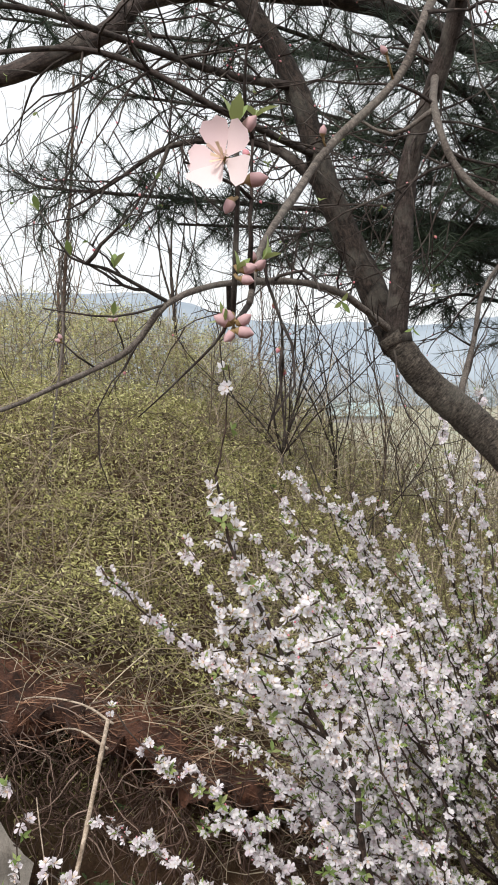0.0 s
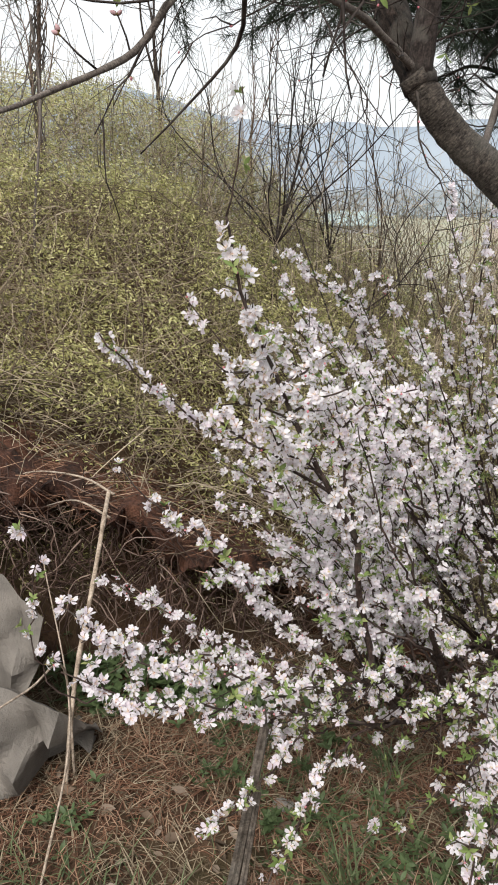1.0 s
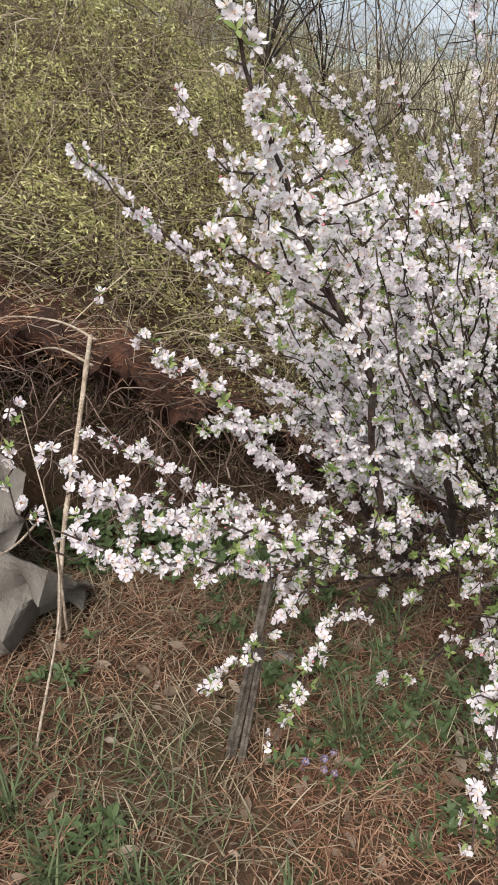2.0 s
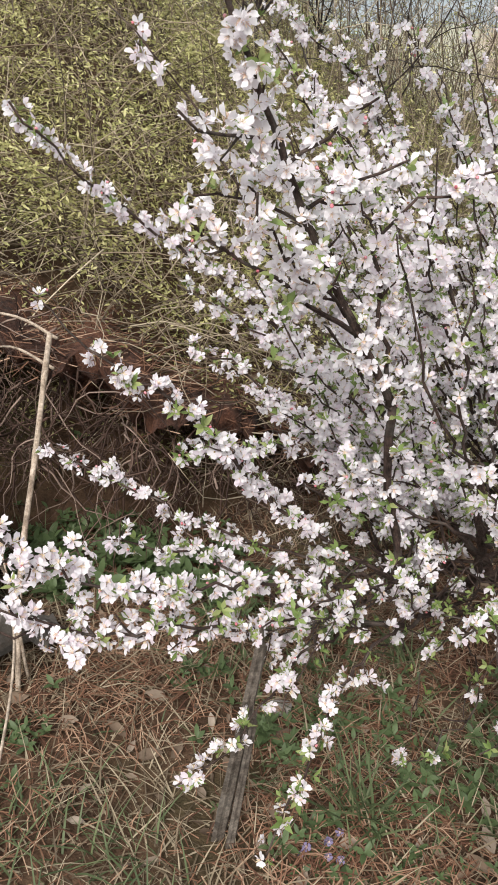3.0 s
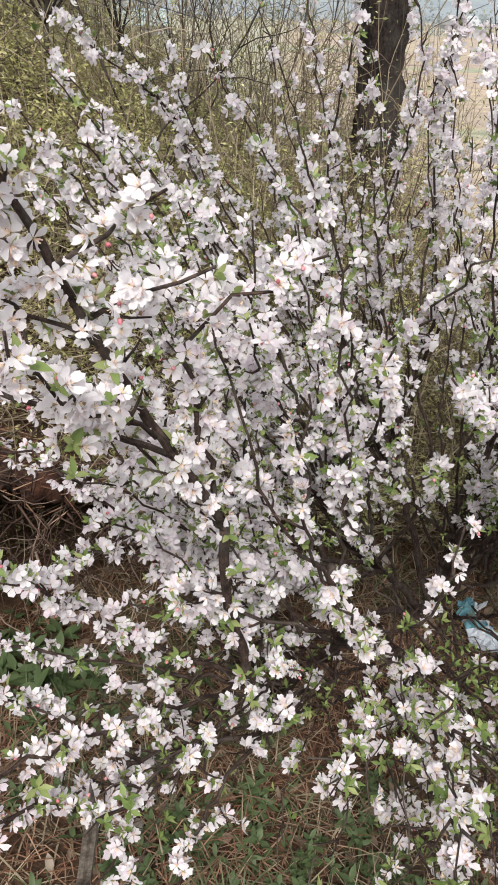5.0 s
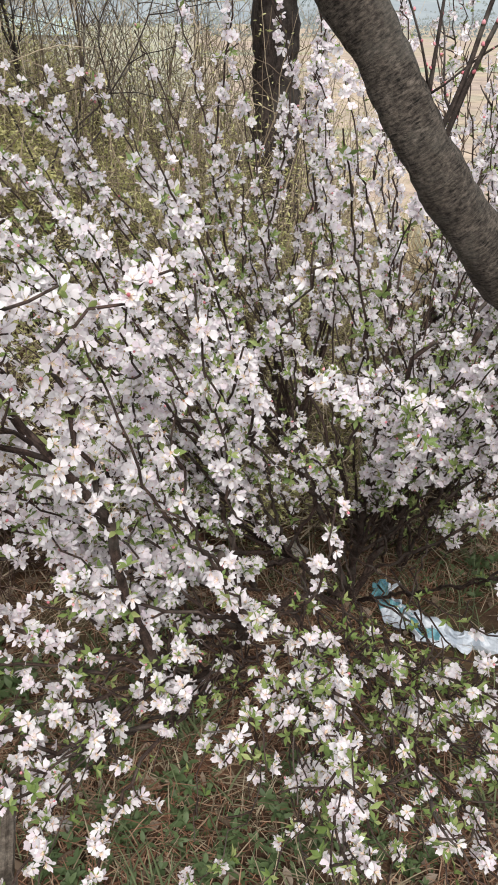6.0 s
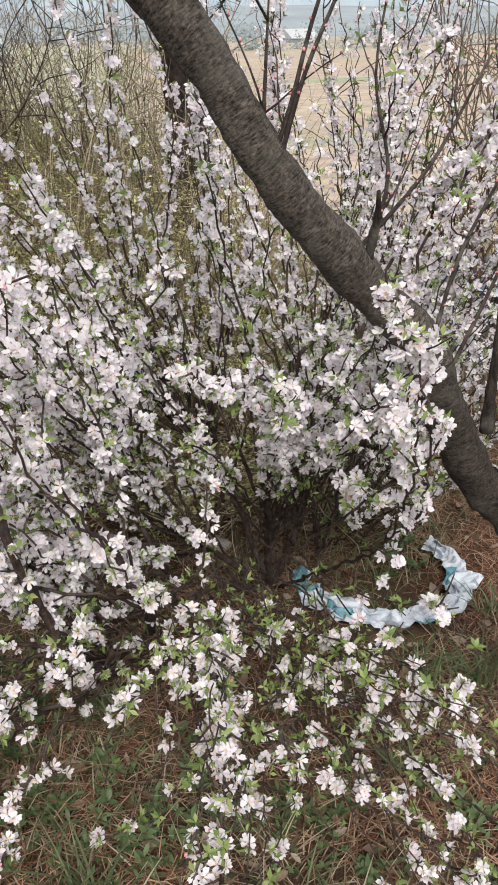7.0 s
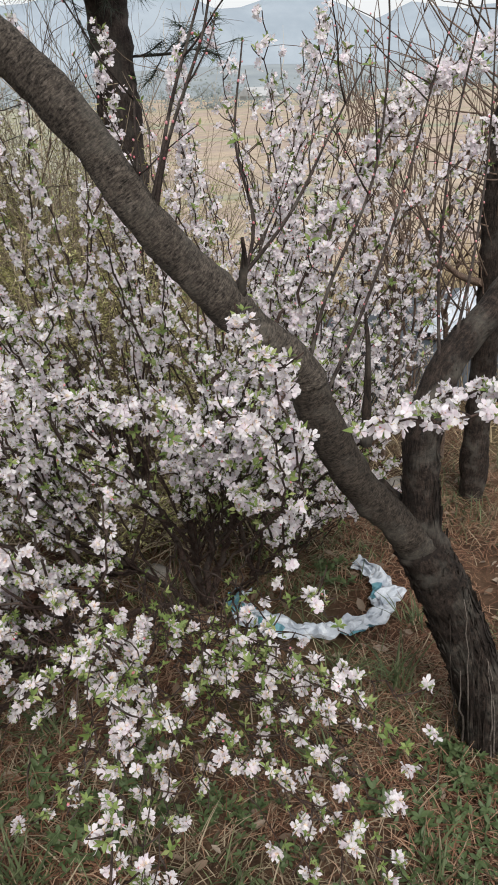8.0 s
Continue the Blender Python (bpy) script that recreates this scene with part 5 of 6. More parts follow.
pole = thing("vine_wrapped_stem", on_ground(-0.98, 4.0), "dead upright stem wrapped in grey climbing vines", "dead stem")
_, pp = limb(pole, [on_ground(-0.98, 4.0, -.05), (-0.96, 4.0, 1.5), (-0.93, 4.0, 2.1), (-0.89, 4.0, 2.6), (-0.87, 4.0, 3.1)], 0.014, 0.006, M_BROWNTWIG, "stem", 8)
vines = Soup()
for k in range(26):
    a0, z0 = tr.uniform(0, 6.3), tr.randrange(0, len(pp) - 8)
    w = [p + Vector((math.cos(a0 + 0.5 * i), math.sin(a0 + 0.5 * i), 0)) * (0.016 + 0.02 * tr.random()) for i, p in enumerate(pp[z0:z0 + tr.randrange(6, 22)])]
    vines.tube(w, taper(len(w), 0.004, 0.002), 4)
for k in range(30):
    i = tr.randrange(4, len(pp))
    w = wander(tr, pp[i], (tr.gauss(0, .6), tr.gauss(0, .5), -0.8), tr.uniform(0.3, 0.9), 8, 0.3, -0.06)
    vines.tube(w, taper(9, 0.003, 0.0015), 3)
w = smooth_path([(-0.96, 4.0, 2.2), (-0.85, 3.6, 1.8), (-0.81, 3.2, 1.34), (-0.80, 3.1, 1.07), (-0.83, 3.0, 0.93), (-0.89, 2.9, 0.70)], 0.06)
vines.tube(w, taper(len(w), 0.006, 0.005), 5)
under(part("vines", vines.mesh("vines", [M_GREYTWIG]), None, "tangled dry grey vines", "stuff"), pole)

# ---- thicket on the bank ----
hr = random.Random(40)


def thicket_height(x, y):
    left = 1 - s_step(0.3, 2.4, x)
    h = 0.24 + 0.34 * left * s_step(2.4, 3.4, y) + 0.10 * noise.noise(Vector((x * 1.6, y * 1.6, 5))) * (0.4 + left)
    h += 0.17 * noise.noise(Vector((x * 4.1, y * 4.1, 8))) + 0.10 * noise.noise(Vector((x * 10.0, y * 10.0, 3)))
    return max(0.08, h)


leaves, canes = Soup(), Soup()
leaf_turns, leaf_places = [], []
LEAF = np.array([(0, -0.5, 0), (0.17, -0.05, 0.05), (0, 0.5, 0), (-0.17, -0.05, 0.05)])
nq = np.random.default_rng(7)
# the thicket's skin and thickness on a grid, from which the leaves take their heights
GX, GY = np.linspace(-3.3, 3.6, 139), np.linspace(2.3, 7.0, 95)
SKIN = np.array([[ground_z(x, y, False) for x in GX] for y in GY])
DEEP = np.array([[thicket_height(x, y) for x in GX] for y in GY])
FILL = np.array([[(1 - 0.6 * s_step(0.6, 2.3, x)) * (0.55 + 0.45 * s_step(0.1, 0.9, y - lip_y(x))) * (0.62 + 0.38 * s_step(-0.3, 0.2, noise.noise(Vector((x * 3.1, y * 2.3, 2))))) * (1 if y > lip_y(x) + 0.04 else 0.45 if y > lip_y(x) - 0.20 else 0) for x in GX] for y in GY])


def on_grid(grid, x, y):
    u, v = (x - GX[0]) / (GX[1] - GX[0]), (y - GY[0]) / (GY[1] - GY[0])
    i, j = np.clip(u.astype(int), 0, len(GX) - 2), np.clip(v.astype(int), 0, len(GY) - 2)
    u, v = u - i, v - j
    return (grid[j, i] * (1 - u) + grid[j, i + 1] * u) * (1 - v) + (grid[j + 1, i] * (1 - u) + grid[j + 1, i + 1] * u) * v


def turns_of(ax, ay, az, size):
    """Rotation matrices times size, for arrays of Euler XYZ angles."""
    ca, sa, cb, sb, cc, sc = np.cos(ax), np.sin(ax), np.cos(ay), np.sin(ay), np.cos(az), np.sin(az)
    r = np.array([[cc * cb, cc * sb * sa - sc * ca, cc * sb * ca + sc * sa], [sc * cb, sc * sb * sa + cc * ca, sc * sb * ca - cc * sa], [-sb, cb * sa, cb * ca]])
    return np.moveaxis(r, 2, 0) * size[:, None, None]


N = 330000
ly = 2.30 + 4.4 * nq.random(N) ** 1.5
lx = -0.42 * ly - 0.15 + nq.random(N) * (np.minimum(2.6, 0.54 * ly) + 0.42 * ly + 0.15)
keep = nq.random(N) < on_grid(FILL, lx, ly)
lx, ly = lx[keep], ly[keep]
N = len(lx)
lz = on_grid(SKIN, lx, ly) + on_grid(DEEP, lx, ly) * (1.06 - 0.75 * nq.random(N) ** 2.6) + nq.normal(0, 0.015, N)
leaf_turns = list(turns_of(nq.normal(0.3, 0.55, N), nq.normal(0, 0.5, N), nq.normal(1.57, 1.0, N), nq.uniform(0.010, 0.024, N)))
leaf_places = list(np.stack([lx, ly, lz], 1))
for _ in range(7500):
    y = 2.35 + 4.4 * hr.random() ** 1.4
    x = hr.uniform(-0.42 * y - 0.15, min(2.2, 0.55 * y))
    h = thicket_height(x, y)
    z = ground_z(x, y, False) + h * hr.uniform(0.1, 1.05)
    ln = hr.uniform(0.15, 0.6)
    w = wander(hr, (x, y, z), (hr.gauss(0, 1), hr.gauss(0, 0.7), hr.gauss(0.35, 0.6)), ln, 5, 0.45, -0.05)
    canes.tube(w, taper(6, hr.uniform(0.0014, 0.003), 0.0009), 3)
for _ in range(420):
    y = hr.uniform(3.2, 7.0)
    x = hr.uniform(-0.42 * y - 0.1, 0.52 * y)
    z = ground_z(x, y, False)
    w = wander(hr, (x, y, z), (hr.gauss(0, .25), hr.gauss(0, .25), 1), hr.uniform(0.4, 1.2), 7, 0.16, 0.0)
    canes.tube(w, taper(8, hr.uniform(0.003, 0.005), 0.001), 3)
# rods that break the skyline of the bank
for _ in range(200):
    y = hr.uniform(4.6, 7.0)
    x = hr.uniform(-0.42 * y, 0.02 * y)
    w = wander(hr, (x, y, ground_z(x, y, False)), (hr.gauss(0, .22), hr.gauss(0, .2), 1), hr.uniform(0.35, 0.75), 12, 0.22, 0.04)
    canes.tube(w, taper(13, hr.uniform(0.003, 0.005), 0.0012), 3)
    for _ in range(hr.randrange(20, 80)):
        p = w[hr.randrange(4, 13)] + Vector((hr.gauss(0, .05), hr.gauss(0, .05), hr.gauss(0, .05)))
        leaf_turns.append(np.array(Euler((hr.gauss(0.3, .5), hr.gauss(0, .5), hr.gauss(1.57, 0.9))).to_matrix()) * hr.uniform(0.014, 0.028))
        leaf_places.append(tuple(p))
# bare brown rods standing above the thicket in front of the valley
for _ in range(210):
    y = hr.uniform(3.6, 8.5)
    x = hr.uniform(-0.10 * y, 0.42 * y)
    z = ground_z(x, y, False)
    w = wander(hr, (x, y, z), (hr.gauss(0, .22), hr.gauss(0, .2), 1), 1.55 + 0.02 * y - z + hr.uniform(-0.5, 0.45), 16, 0.17, 0.05)
    canes.tube(w, taper(17, hr.uniform(0.003, 0.006), 0.0012), 3)
    for _ in range(6):
        i = hr.randrange(6, 16)
        t3 = wander(hr, w[i], (hr.gauss(0, .7), hr.gauss(0, .5), hr.uniform(0.2, 1)), hr.uniform(0.2, 0.6), 6, 0.3)
        canes.tube(t3, taper(7, 0.0024, 0.001), 3)
# taller arching rods between the saplings, with sparse yellow-green leaves
for _ in range(640):
    y = hr.uniform(3.2, 6.6)
    x = hr.uniform(-0.02 * y, 0.46 * y)
    z = ground_z(x, y, False)
    w = wander(hr, (x, y, z), (hr.gauss(0, .28), hr.gauss(0, .25), 1), (1.05 - z + hr.uniform(-0.35, 0.30)) * hr.uniform(0.8, 1.15), 14, 0.2, 0.06)
    canes.tube(w, taper(15, hr.uniform(0.0025, 0.005), 0.001), 3)
    for _ in range(2):
        t3 = wander(hr, w[hr.randrange(4, 12)], (hr.gauss(0, .8), hr.gauss(0, .5), hr.uniform(0, 1)), hr.uniform(0.2, 0.55), 6, 0.35)
        canes.tube(t3, taper(7, 0.0022, 0.0009), 3)
        w = w + t3
    for _ in range(hr.randrange(30, 110)):
        p = w[hr.randrange(4, len(w))] + Vector((hr.gauss(0, .03), hr.gauss(0, .03), hr.gauss(0, .03)))
        leaf_turns.append(np.array(Euler((hr.gauss(0.3, .5), hr.gauss(0, .5), hr.gauss(1.57, 0.9))).to_matrix()) * hr.uniform(0.012, 0.024))
        leaf_places.append(tuple(p))
for _ in range(330):
    y = hr.uniform(3.1, 6.2)
    x = hr.uniform(0.05 * y, 0.50 * y)
    w = wander(hr, (x, y, ground_z(x, y, False)), (hr.gauss(0, .45), hr.gauss(0, .3), 1), hr.uniform(0.5, 1.15), 12, 0.25, -0.06)
    canes.tube(w, taper(13, hr.uniform(0.002, 0.004), 0.0009), 3)
    for _ in range(40):
        p = w[hr.randrange(3, 13)] + Vector((hr.gauss(0, .03), hr.gauss(0, .03), hr.gauss(0, .03)))
        leaf_turns.append(np.array(Euler((hr.gauss(0.3, .5), hr.gauss(0, .5), hr.gauss(1.57, 0.9))).to_matrix()) * hr.uniform(0.012, 0.026))
        leaf_places.append(tuple(p))
leaves.many((LEAF, [(0, 1, 2, 3)], [0]), leaf_turns, leaf_places)
hedge = thing("thicket", on_ground(-0.5, 3.2), "tangled thicket of fine brown canes with small olive-green leaves", "thicket")
under(part("canes", canes.mesh("canes", [M_TWIG]), None, "fine grey-brown canes", "stuff"), hedge)
under(part("small_leaves", leaves.mesh("small_leaves", [M_HEDGE]), None, "small olive-green leaves", "stuff"), hedge)
tagged(hedge, kind="stuff")

# ---- eroded cut under the bank, with roots hanging over it ----
bs = Soup()
NX, NZ = 220, 22
vv = []
for j in range(NZ):
    t = j / (NZ - 1)
    for i in range(NX):
        x = -1.7 + 2.4 * i / (NX - 1)
        h = bank_height(x)
        prof = 0.40 * math.sin(t ** 0.8 * math.pi) ** 1.2 * min(1, h / 0.3) - 0.17 * t ** 2.5
        p = Vector((x, lip_y(x) - 0.12 + prof, ground_z(x, lip_y(x) - 0.25, False) - 0.06 + (h + 0.09) * t))
        k = 0.12 * noise.noise(p * 6.0) + 0.07 * noise.noise(p * 15.0) + 0.025 * noise.noise(p * 40.0)
        vv.append((p.x, p.y + k, p.z + 0.6 * k))
top = (NZ - 1) * NX
vv.extend([(vv[top + i][0], vv[top + i][1] + 0.35, vv[top + i][2] - 0.02) for i in range(NX)])
bs.add(vv, [(j * NX + i, j * NX + i + 1, (j + 1) * NX + i + 1, (j + 1) * NX + i) for j in range(NZ) for i in range(NX - 1)])
bank = part("earth_bank", bs.mesh("earth_bank", [M_BANK]))
tagged(bank, "eroded red-brown earth bank with an overhanging edge", "bank", "", "structure")
crumbs = Soup()
for _ in range(1500):
    x = hr.uniform(-1.6, 0.7)
    y = lip_y(x) + hr.uniform(-0.30, 0.12)
    p = Vector((x, y, ground_z(x, lip_y(x) - 0.25, False) + bank_height(x) + 0.02 + hr.uniform(-0.01, 0.03)))
    d = Vector((hr.gauss(0, 1), hr.gauss(0, .8), hr.gauss(0, .3))).normalized() * hr.uniform(0.04, 0.12)
    q = d.orthogonal().normalized() * hr.uniform(0.0008, 0.0016)
    crumbs.add([p - q, p + q, p + d + q * .4, p + d - q * .4], [(0, 1, 2, 3)])
for _ in range(3000):
    p = Vector(vv[hr.randrange(len(vv))]) + Vector((hr.uniform(-.02, .02), hr.uniform(-0.012, -0.002), hr.uniform(-.015, .015)))
    d = Vector((hr.gauss(0, 1), hr.gauss(0, .25), hr.gauss(-0.2, .6))).normalized() * hr.uniform(0.03, 0.09)
    q = d.orthogonal().normalized() * hr.uniform(0.0008, 0.0016)
    crumbs.add([p - q, p + q, p + d + q * .4, p + d - q * .4], [(0, 1, 2, 3)])
tagged(part("bank_needles", crumbs.mesh("bank_needles", [M_DRYNEEDLE])), "rust-brown needles caught on the earth bank", "litter", "", "stuff")
roots = Soup()
for _ in range(1050):
    x = -1.5 + 2.0 * hr.random()
    h = bank_height(x)
    if hr.random() > h / 0.45:
        continue
    z = ground_z(x, lip_y(x) - 0.25, False) + h * hr.uniform(0.45, 1.12)
    w = wander(hr, (x, lip_y(x) - 0.28 + hr.uniform(-.03, .12), z), (hr.gauss(0, .9), hr.gauss(-.3, .3), hr.gauss(-0.6, .5)), hr.uniform(0.08, 0.42), 8, 0.75, -0.10)
    roots.tube(w, taper(9, hr.uniform(0.0012, 0.004), 0.0008), 3)
rt = part("hanging_roots", roots.mesh("hanging_roots", [M_ROOT]))
tagged(rt, "dry brown roots hanging over the earth bank", "roots", "", "stuff")

# ---- litter on the terrace ----
def scatter_spot(rr, x0=-1.0, x1=2.6, y0=0.75, y1=3.0):
    while True:
        x, y = rr.uniform(x0, x1), rr.uniform(y0, y1)
        if y < lip_y(x) - 0.22 + 2 * s_step(0.2, 0.7, x) and -0.36 * y - 0.15 < x < 1.15 * y + 0.3:
            return x, y


fallen = Soup()
for _ in range(42000):
    x, y = scatter_spot(hr)
    if noise.noise(Vector((x * 2.4, y * 2.4, 9))) + hr.gauss(0, .22) < -0.08:
        continue
    a, ln = hr.uniform(0, 6.3), hr.uniform(0.03, 0.085)
    d = Vector((math.cos(a), math.sin(a), hr.gauss(0, .16)))
    s = Vector((-d.y, d.x, 0)) * 0.0011
    p = Vector((x, y, ground_z(x, y) + hr.uniform(0.003, 0.022)))
    m = p + d * ln * 0.5 + Vector((hr.gauss(0, .004), hr.gauss(0, .004), hr.uniform(0, .008)))
    e = p + d * ln
    fallen.add([p - s, p + s, m + s, m - s, e + s * .4, e - s * .4], [(0, 1, 2, 3), (3, 2, 4, 5)])
tagged(part("fallen_needles", fallen.mesh("fallen_needles", [M_DRYNEEDLE])), "rust-brown fallen pine needles lying on the earth", "litter", "", "stuff")


def blade(soup, p, a, ln, lean, w, curl=0.8):
    d = Vector((math.cos(a), math.sin(a), 0))
    s = Vector((-d.y, d.x, 0)) * w
    pts, q, ang = [], Vector(p), lean
    for k in range(4):
        pts.append(q.copy())
        q = q + (d * math.sin(ang) + Vector((0, 0, math.cos(ang)))) * (ln / 3)
        ang = min(1.75, ang + curl * 0.45)
    v = []
    for k, t in enumerate(pts):
        f = (1, 1, 0.7, 0.1)[k]
        v.extend([t - s * f, t + s * f])
    soup.add(v, [(0, 1, 3, 2), (2, 3, 5, 4), (4, 5, 7, 6)])


straw = Soup()
for _ in range(33000):
    x, y = scatter_spot(hr)
    if noise.noise(Vector((x * 1.9, y * 1.9, 4))) + hr.gauss(0, .25) < -0.02:
        continue
    blade(straw, (x, y, ground_z(x, y) - 0.003), hr.uniform(0, 6.3), hr.uniform(0.035, 0.13), hr.uniform(0.8, 1.55), hr.uniform(0.0007, 0.0019), hr.uniform(0.1, 0.8))
for _ in range(9000):
    y = hr.uniform(2.9, 7.0)
    x = hr.uniform(0.5, 1.2 * y)
    blade(straw, (x, y, ground_z(x, y) - 0.005), hr.uniform(0, 6.3), hr.uniform(0.15, 0.5), hr.uniform(0.1, 0.7), hr.uniform(0.0015, 0.003), hr.uniform(0.1, 0.7))
tagged(part("dry_grass", straw.mesh("dry_grass", [M_STRAW])), "flattened straw-coloured dry grass over the ground", "grass", "", "stuff")

field_straw = Soup()
for _ in range(9000):
    y = 4.0 + 14 * hr.random() ** 1.3
    x = hr.uniform(0.25 * y, 1.15 * y)
    blade(field_straw, (x, y, ground_z(x, y) - 0.01), hr.uniform(0, 6.3), hr.uniform(0.25, 0.7), hr.uniform(0.05, 0.6), hr.uniform(0.003, 0.006), hr.uniform(0.1, 0.6))
for _ in range(4200):
    x, y = hr.uniform(1.35, 3.6), hr.uniform(2.45, 4.8)
    blade(field_straw, (x, y, ground_z(x, y) - 0.004), hr.uniform(0, 6.3), hr.uniform(0.05, 0.22), hr.uniform(0.5, 1.5), hr.uniform(0.001, 0.0026), hr.uniform(0.1, 0.8))
tagged(part("field_grass", field_straw.mesh("field_grass", [M_FIELDGRASS])), "pale tan dry grass on the slope below the terrace", "grass", "", "stuff")

dead = Soup()
for _ in range(900):
    x, y = scatter_spot(hr)
    q = np.array(Euler((hr.gauss(0, .5), hr.gauss(0, .5), hr.uniform(0, 6.3))).to_matrix()) * hr.uniform(0.012, 0.03)
    v = np.array([(0, -1, 0), (.4, -.3, .18), (.38, .4, .22), (0, 1, .05), (-.38, .4, .2), (-.4, -.3, .2), (0, 0, -.05)])
    dead.add(v @ q.T + np.array((x, y, ground_z(x, y) + 0.012)), [(0, 1, 6), (1, 2, 6), (2, 3, 6), (3, 4, 6), (4, 5, 6), (5, 0, 6)])
tagged(part("dead_leaves", dead.mesh("dead_leaves", [M_DEAD])), "curled brown dead leaves scattered on the ground", "leaves", "", "stuff")

green = Soup()
for _ in range(11000):
    x, y = scatter_spot(hr)
    if noise.noise(Vector((x * 2.0, y * 2.0, 21))) + hr.gauss(0, .14) < 0.10:
        continue
    blade(green, (x, y, ground_z(x, y) - 0.003), hr.uniform(0, 6.3), hr.uniform(0.04, 0.12), hr.uniform(0.2, 1.2), hr.uniform(0.001, 0.0022), hr.uniform(0.2, 0.9))
tagged(part("thin_grass", green.mesh("thin_grass", [M_GRASS])), "thin green grass coming up through the litter", "grass", "", "stuff")


def grass_tuft(x, y, n, ln):
    s = Soup()
    for _ in range(n):
        blade(s, (hr.gauss(0, .02), hr.gauss(0, .02), 0), hr.uniform(0, 6.3), ln * hr.uniform(0.5, 1.1), hr.uniform(0.1, 0.8), hr.uniform(0.0015, 0.003), hr.uniform(0.4, 1.0))
    ob = part("grass_tuft", s.mesh("grass_tuft", [M_GRASS]))
    ob.location = on_ground(x, y, -0.004)
    return tagged(ob, "tuft of fresh green arching grass blades", "grass", "grass tufts")


for x, y, n, ln in ((-0.48, 1.20, 46, .16), (-0.36, 1.05, 40, .15), (-0.58, 1.35, 30, .14), (0.22, 1.36, 44, .20), (0.40, 1.75, 34, .16), (-0.2, 1.02, 30, .12), (1.15, 1.62, 40, .18), (0.95, 1.38, 26, .15),
                    (1.28, 1.55, 40, .2), (0.05, 1.0, 24, .12), (0.6, 1.2, 26, .13), (1.5, 1.75, 34, .16), (1.0, 1.05, 20, .12), (0.3, 1.12, 18, .10)):
    grass_tuft(x, y, n, ln)


WEED_MESHES = [template_mesh("leaf_rosette", t, [M_WEED]) for t in TUFTS]


def weed(x, y, n, size, tall=1.0):
    t = thing("weed", on_ground(x, y), "low patch of dark green broad-leaved weeds", "weed", "low weeds")
    for _ in range(n):
        a, r = hr.uniform(0, 6.3), abs(hr.gauss(0, 1)) * size
        p = (r * math.cos(a), r * math.sin(a), 0)
        ob = part("leaf_rosette", WEED_MESHES[hr.randrange(3)], t)
        k = hr.uniform(0.016, 0.036) * tall
        ob.matrix_basis = Matrix.LocRotScale((p[0], p[1], ground_z(x + p[0], y + p[1]) - ground_z(x, y) + hr.uniform(0, 0.03) * tall), Euler((hr.gauss(0, .3), hr.gauss(0, .3), hr.uniform(0, 6))), (k, k, k))
    return t


for x, y, n, size in ((-0.43, 1.55, 26, .05), (-0.30, 1.14, 34, .07), (-0.42, 2.22, 60, .10), (-0.25, 2.2, 50, .10), (-0.12, 2.15, 40, .09), (0.02, 1.9, 24, .06), (0.25, 1.86, 40, .07), (0.05, 1.55, 24, .06),
                      (1.45, 2.15, 70, .09), (1.22, 1.22, 44, .07), (1.25, 1.32, 34, .06), (1.12, 1.14, 30, .06), (0.36, 1.45, 26, .06), (0.12, 1.32, 22, .05), (0.55, 1.42, 26, .06), (0.75, 1.35, 24, .06), (1.0, 1.25, 26, .06), (0.42, 1.2, 20, .05), (-0.05, 1.7, 26, .06), (1.65, 2.5, 40, .09), (1.05, 1.0, 34, .07), (1.2, 1.06, 34, .07), (0.95, 0.92, 30, .07), (1.12, 0.88, 34, .08), (0.8, 1.05, 26, .07)):
    weed(x, y, n, size)
for x, y, n, size in ((1.18, 1.12, 40, .08), (1.02, 1.12, 34, .08), (1.10, 0.98, 40, .08), (0.90, 1.02, 30, .08), (1.26, 1.18, 34, .06), (1.00, 0.86, 34, .08), (0.35, 1.62, 34, .08), (0.16, 1.72, 30, .08), (0.58, 1.62, 30, .08), (0.72, 1.22, 26, .07), (0.22, 1.58, 44, .10), (0.42, 1.42, 40, .09), (0.30, 1.28, 34, .09), (0.52, 1.52, 40, .09), (0.10, 1.50, 30, .08), (0.66, 1.40, 40, .09), (0.48, 1.10, 34, .09), (0.84, 1.48, 34, .09), (-0.06, 1.88, 34, .08)):
    weed(x, y, n, size, 0.9)
for x, y, n, size in ((-0.46, 2.10, 70, .09), (-0.30, 2.12, 70, .09), (-0.15, 2.05, 60, .09), (0.0, 2.05, 44, .08), (-0.38, 1.98, 40, .07)):
    weed(x, y, n, size, 1.7)


# ---- things lying about ----
def crumpled(name, nx, ny, place, mats, label, category, thick=0.003, pick=None):
    """A creased sheet, laid by a function of u and v."""
    s = Soup()
    s.add([place(i / (nx - 1), j / (ny - 1)) for j in range(ny) for i in range(nx)],
          [(j * nx + i, j * nx + i + 1, (j + 1) * nx + i + 1, (j + 1) * nx + i) for j in range(ny - 1) for i in range(nx - 1)],
          [pick(i / (nx - 1), j / (ny - 1)) if pick else 0 for j in range(ny - 1) for i in range(nx - 1)])
    ob = part(name, s.mesh(name, mats, False))
    sol = ob.modifiers.new("thickness", "SOLIDIFY")
    sol.thickness = thick
    return tagged(ob, label, category)


def crease(p, f, amp):
    return amp * (1 - 2 * abs(noise.noise(p * f)))


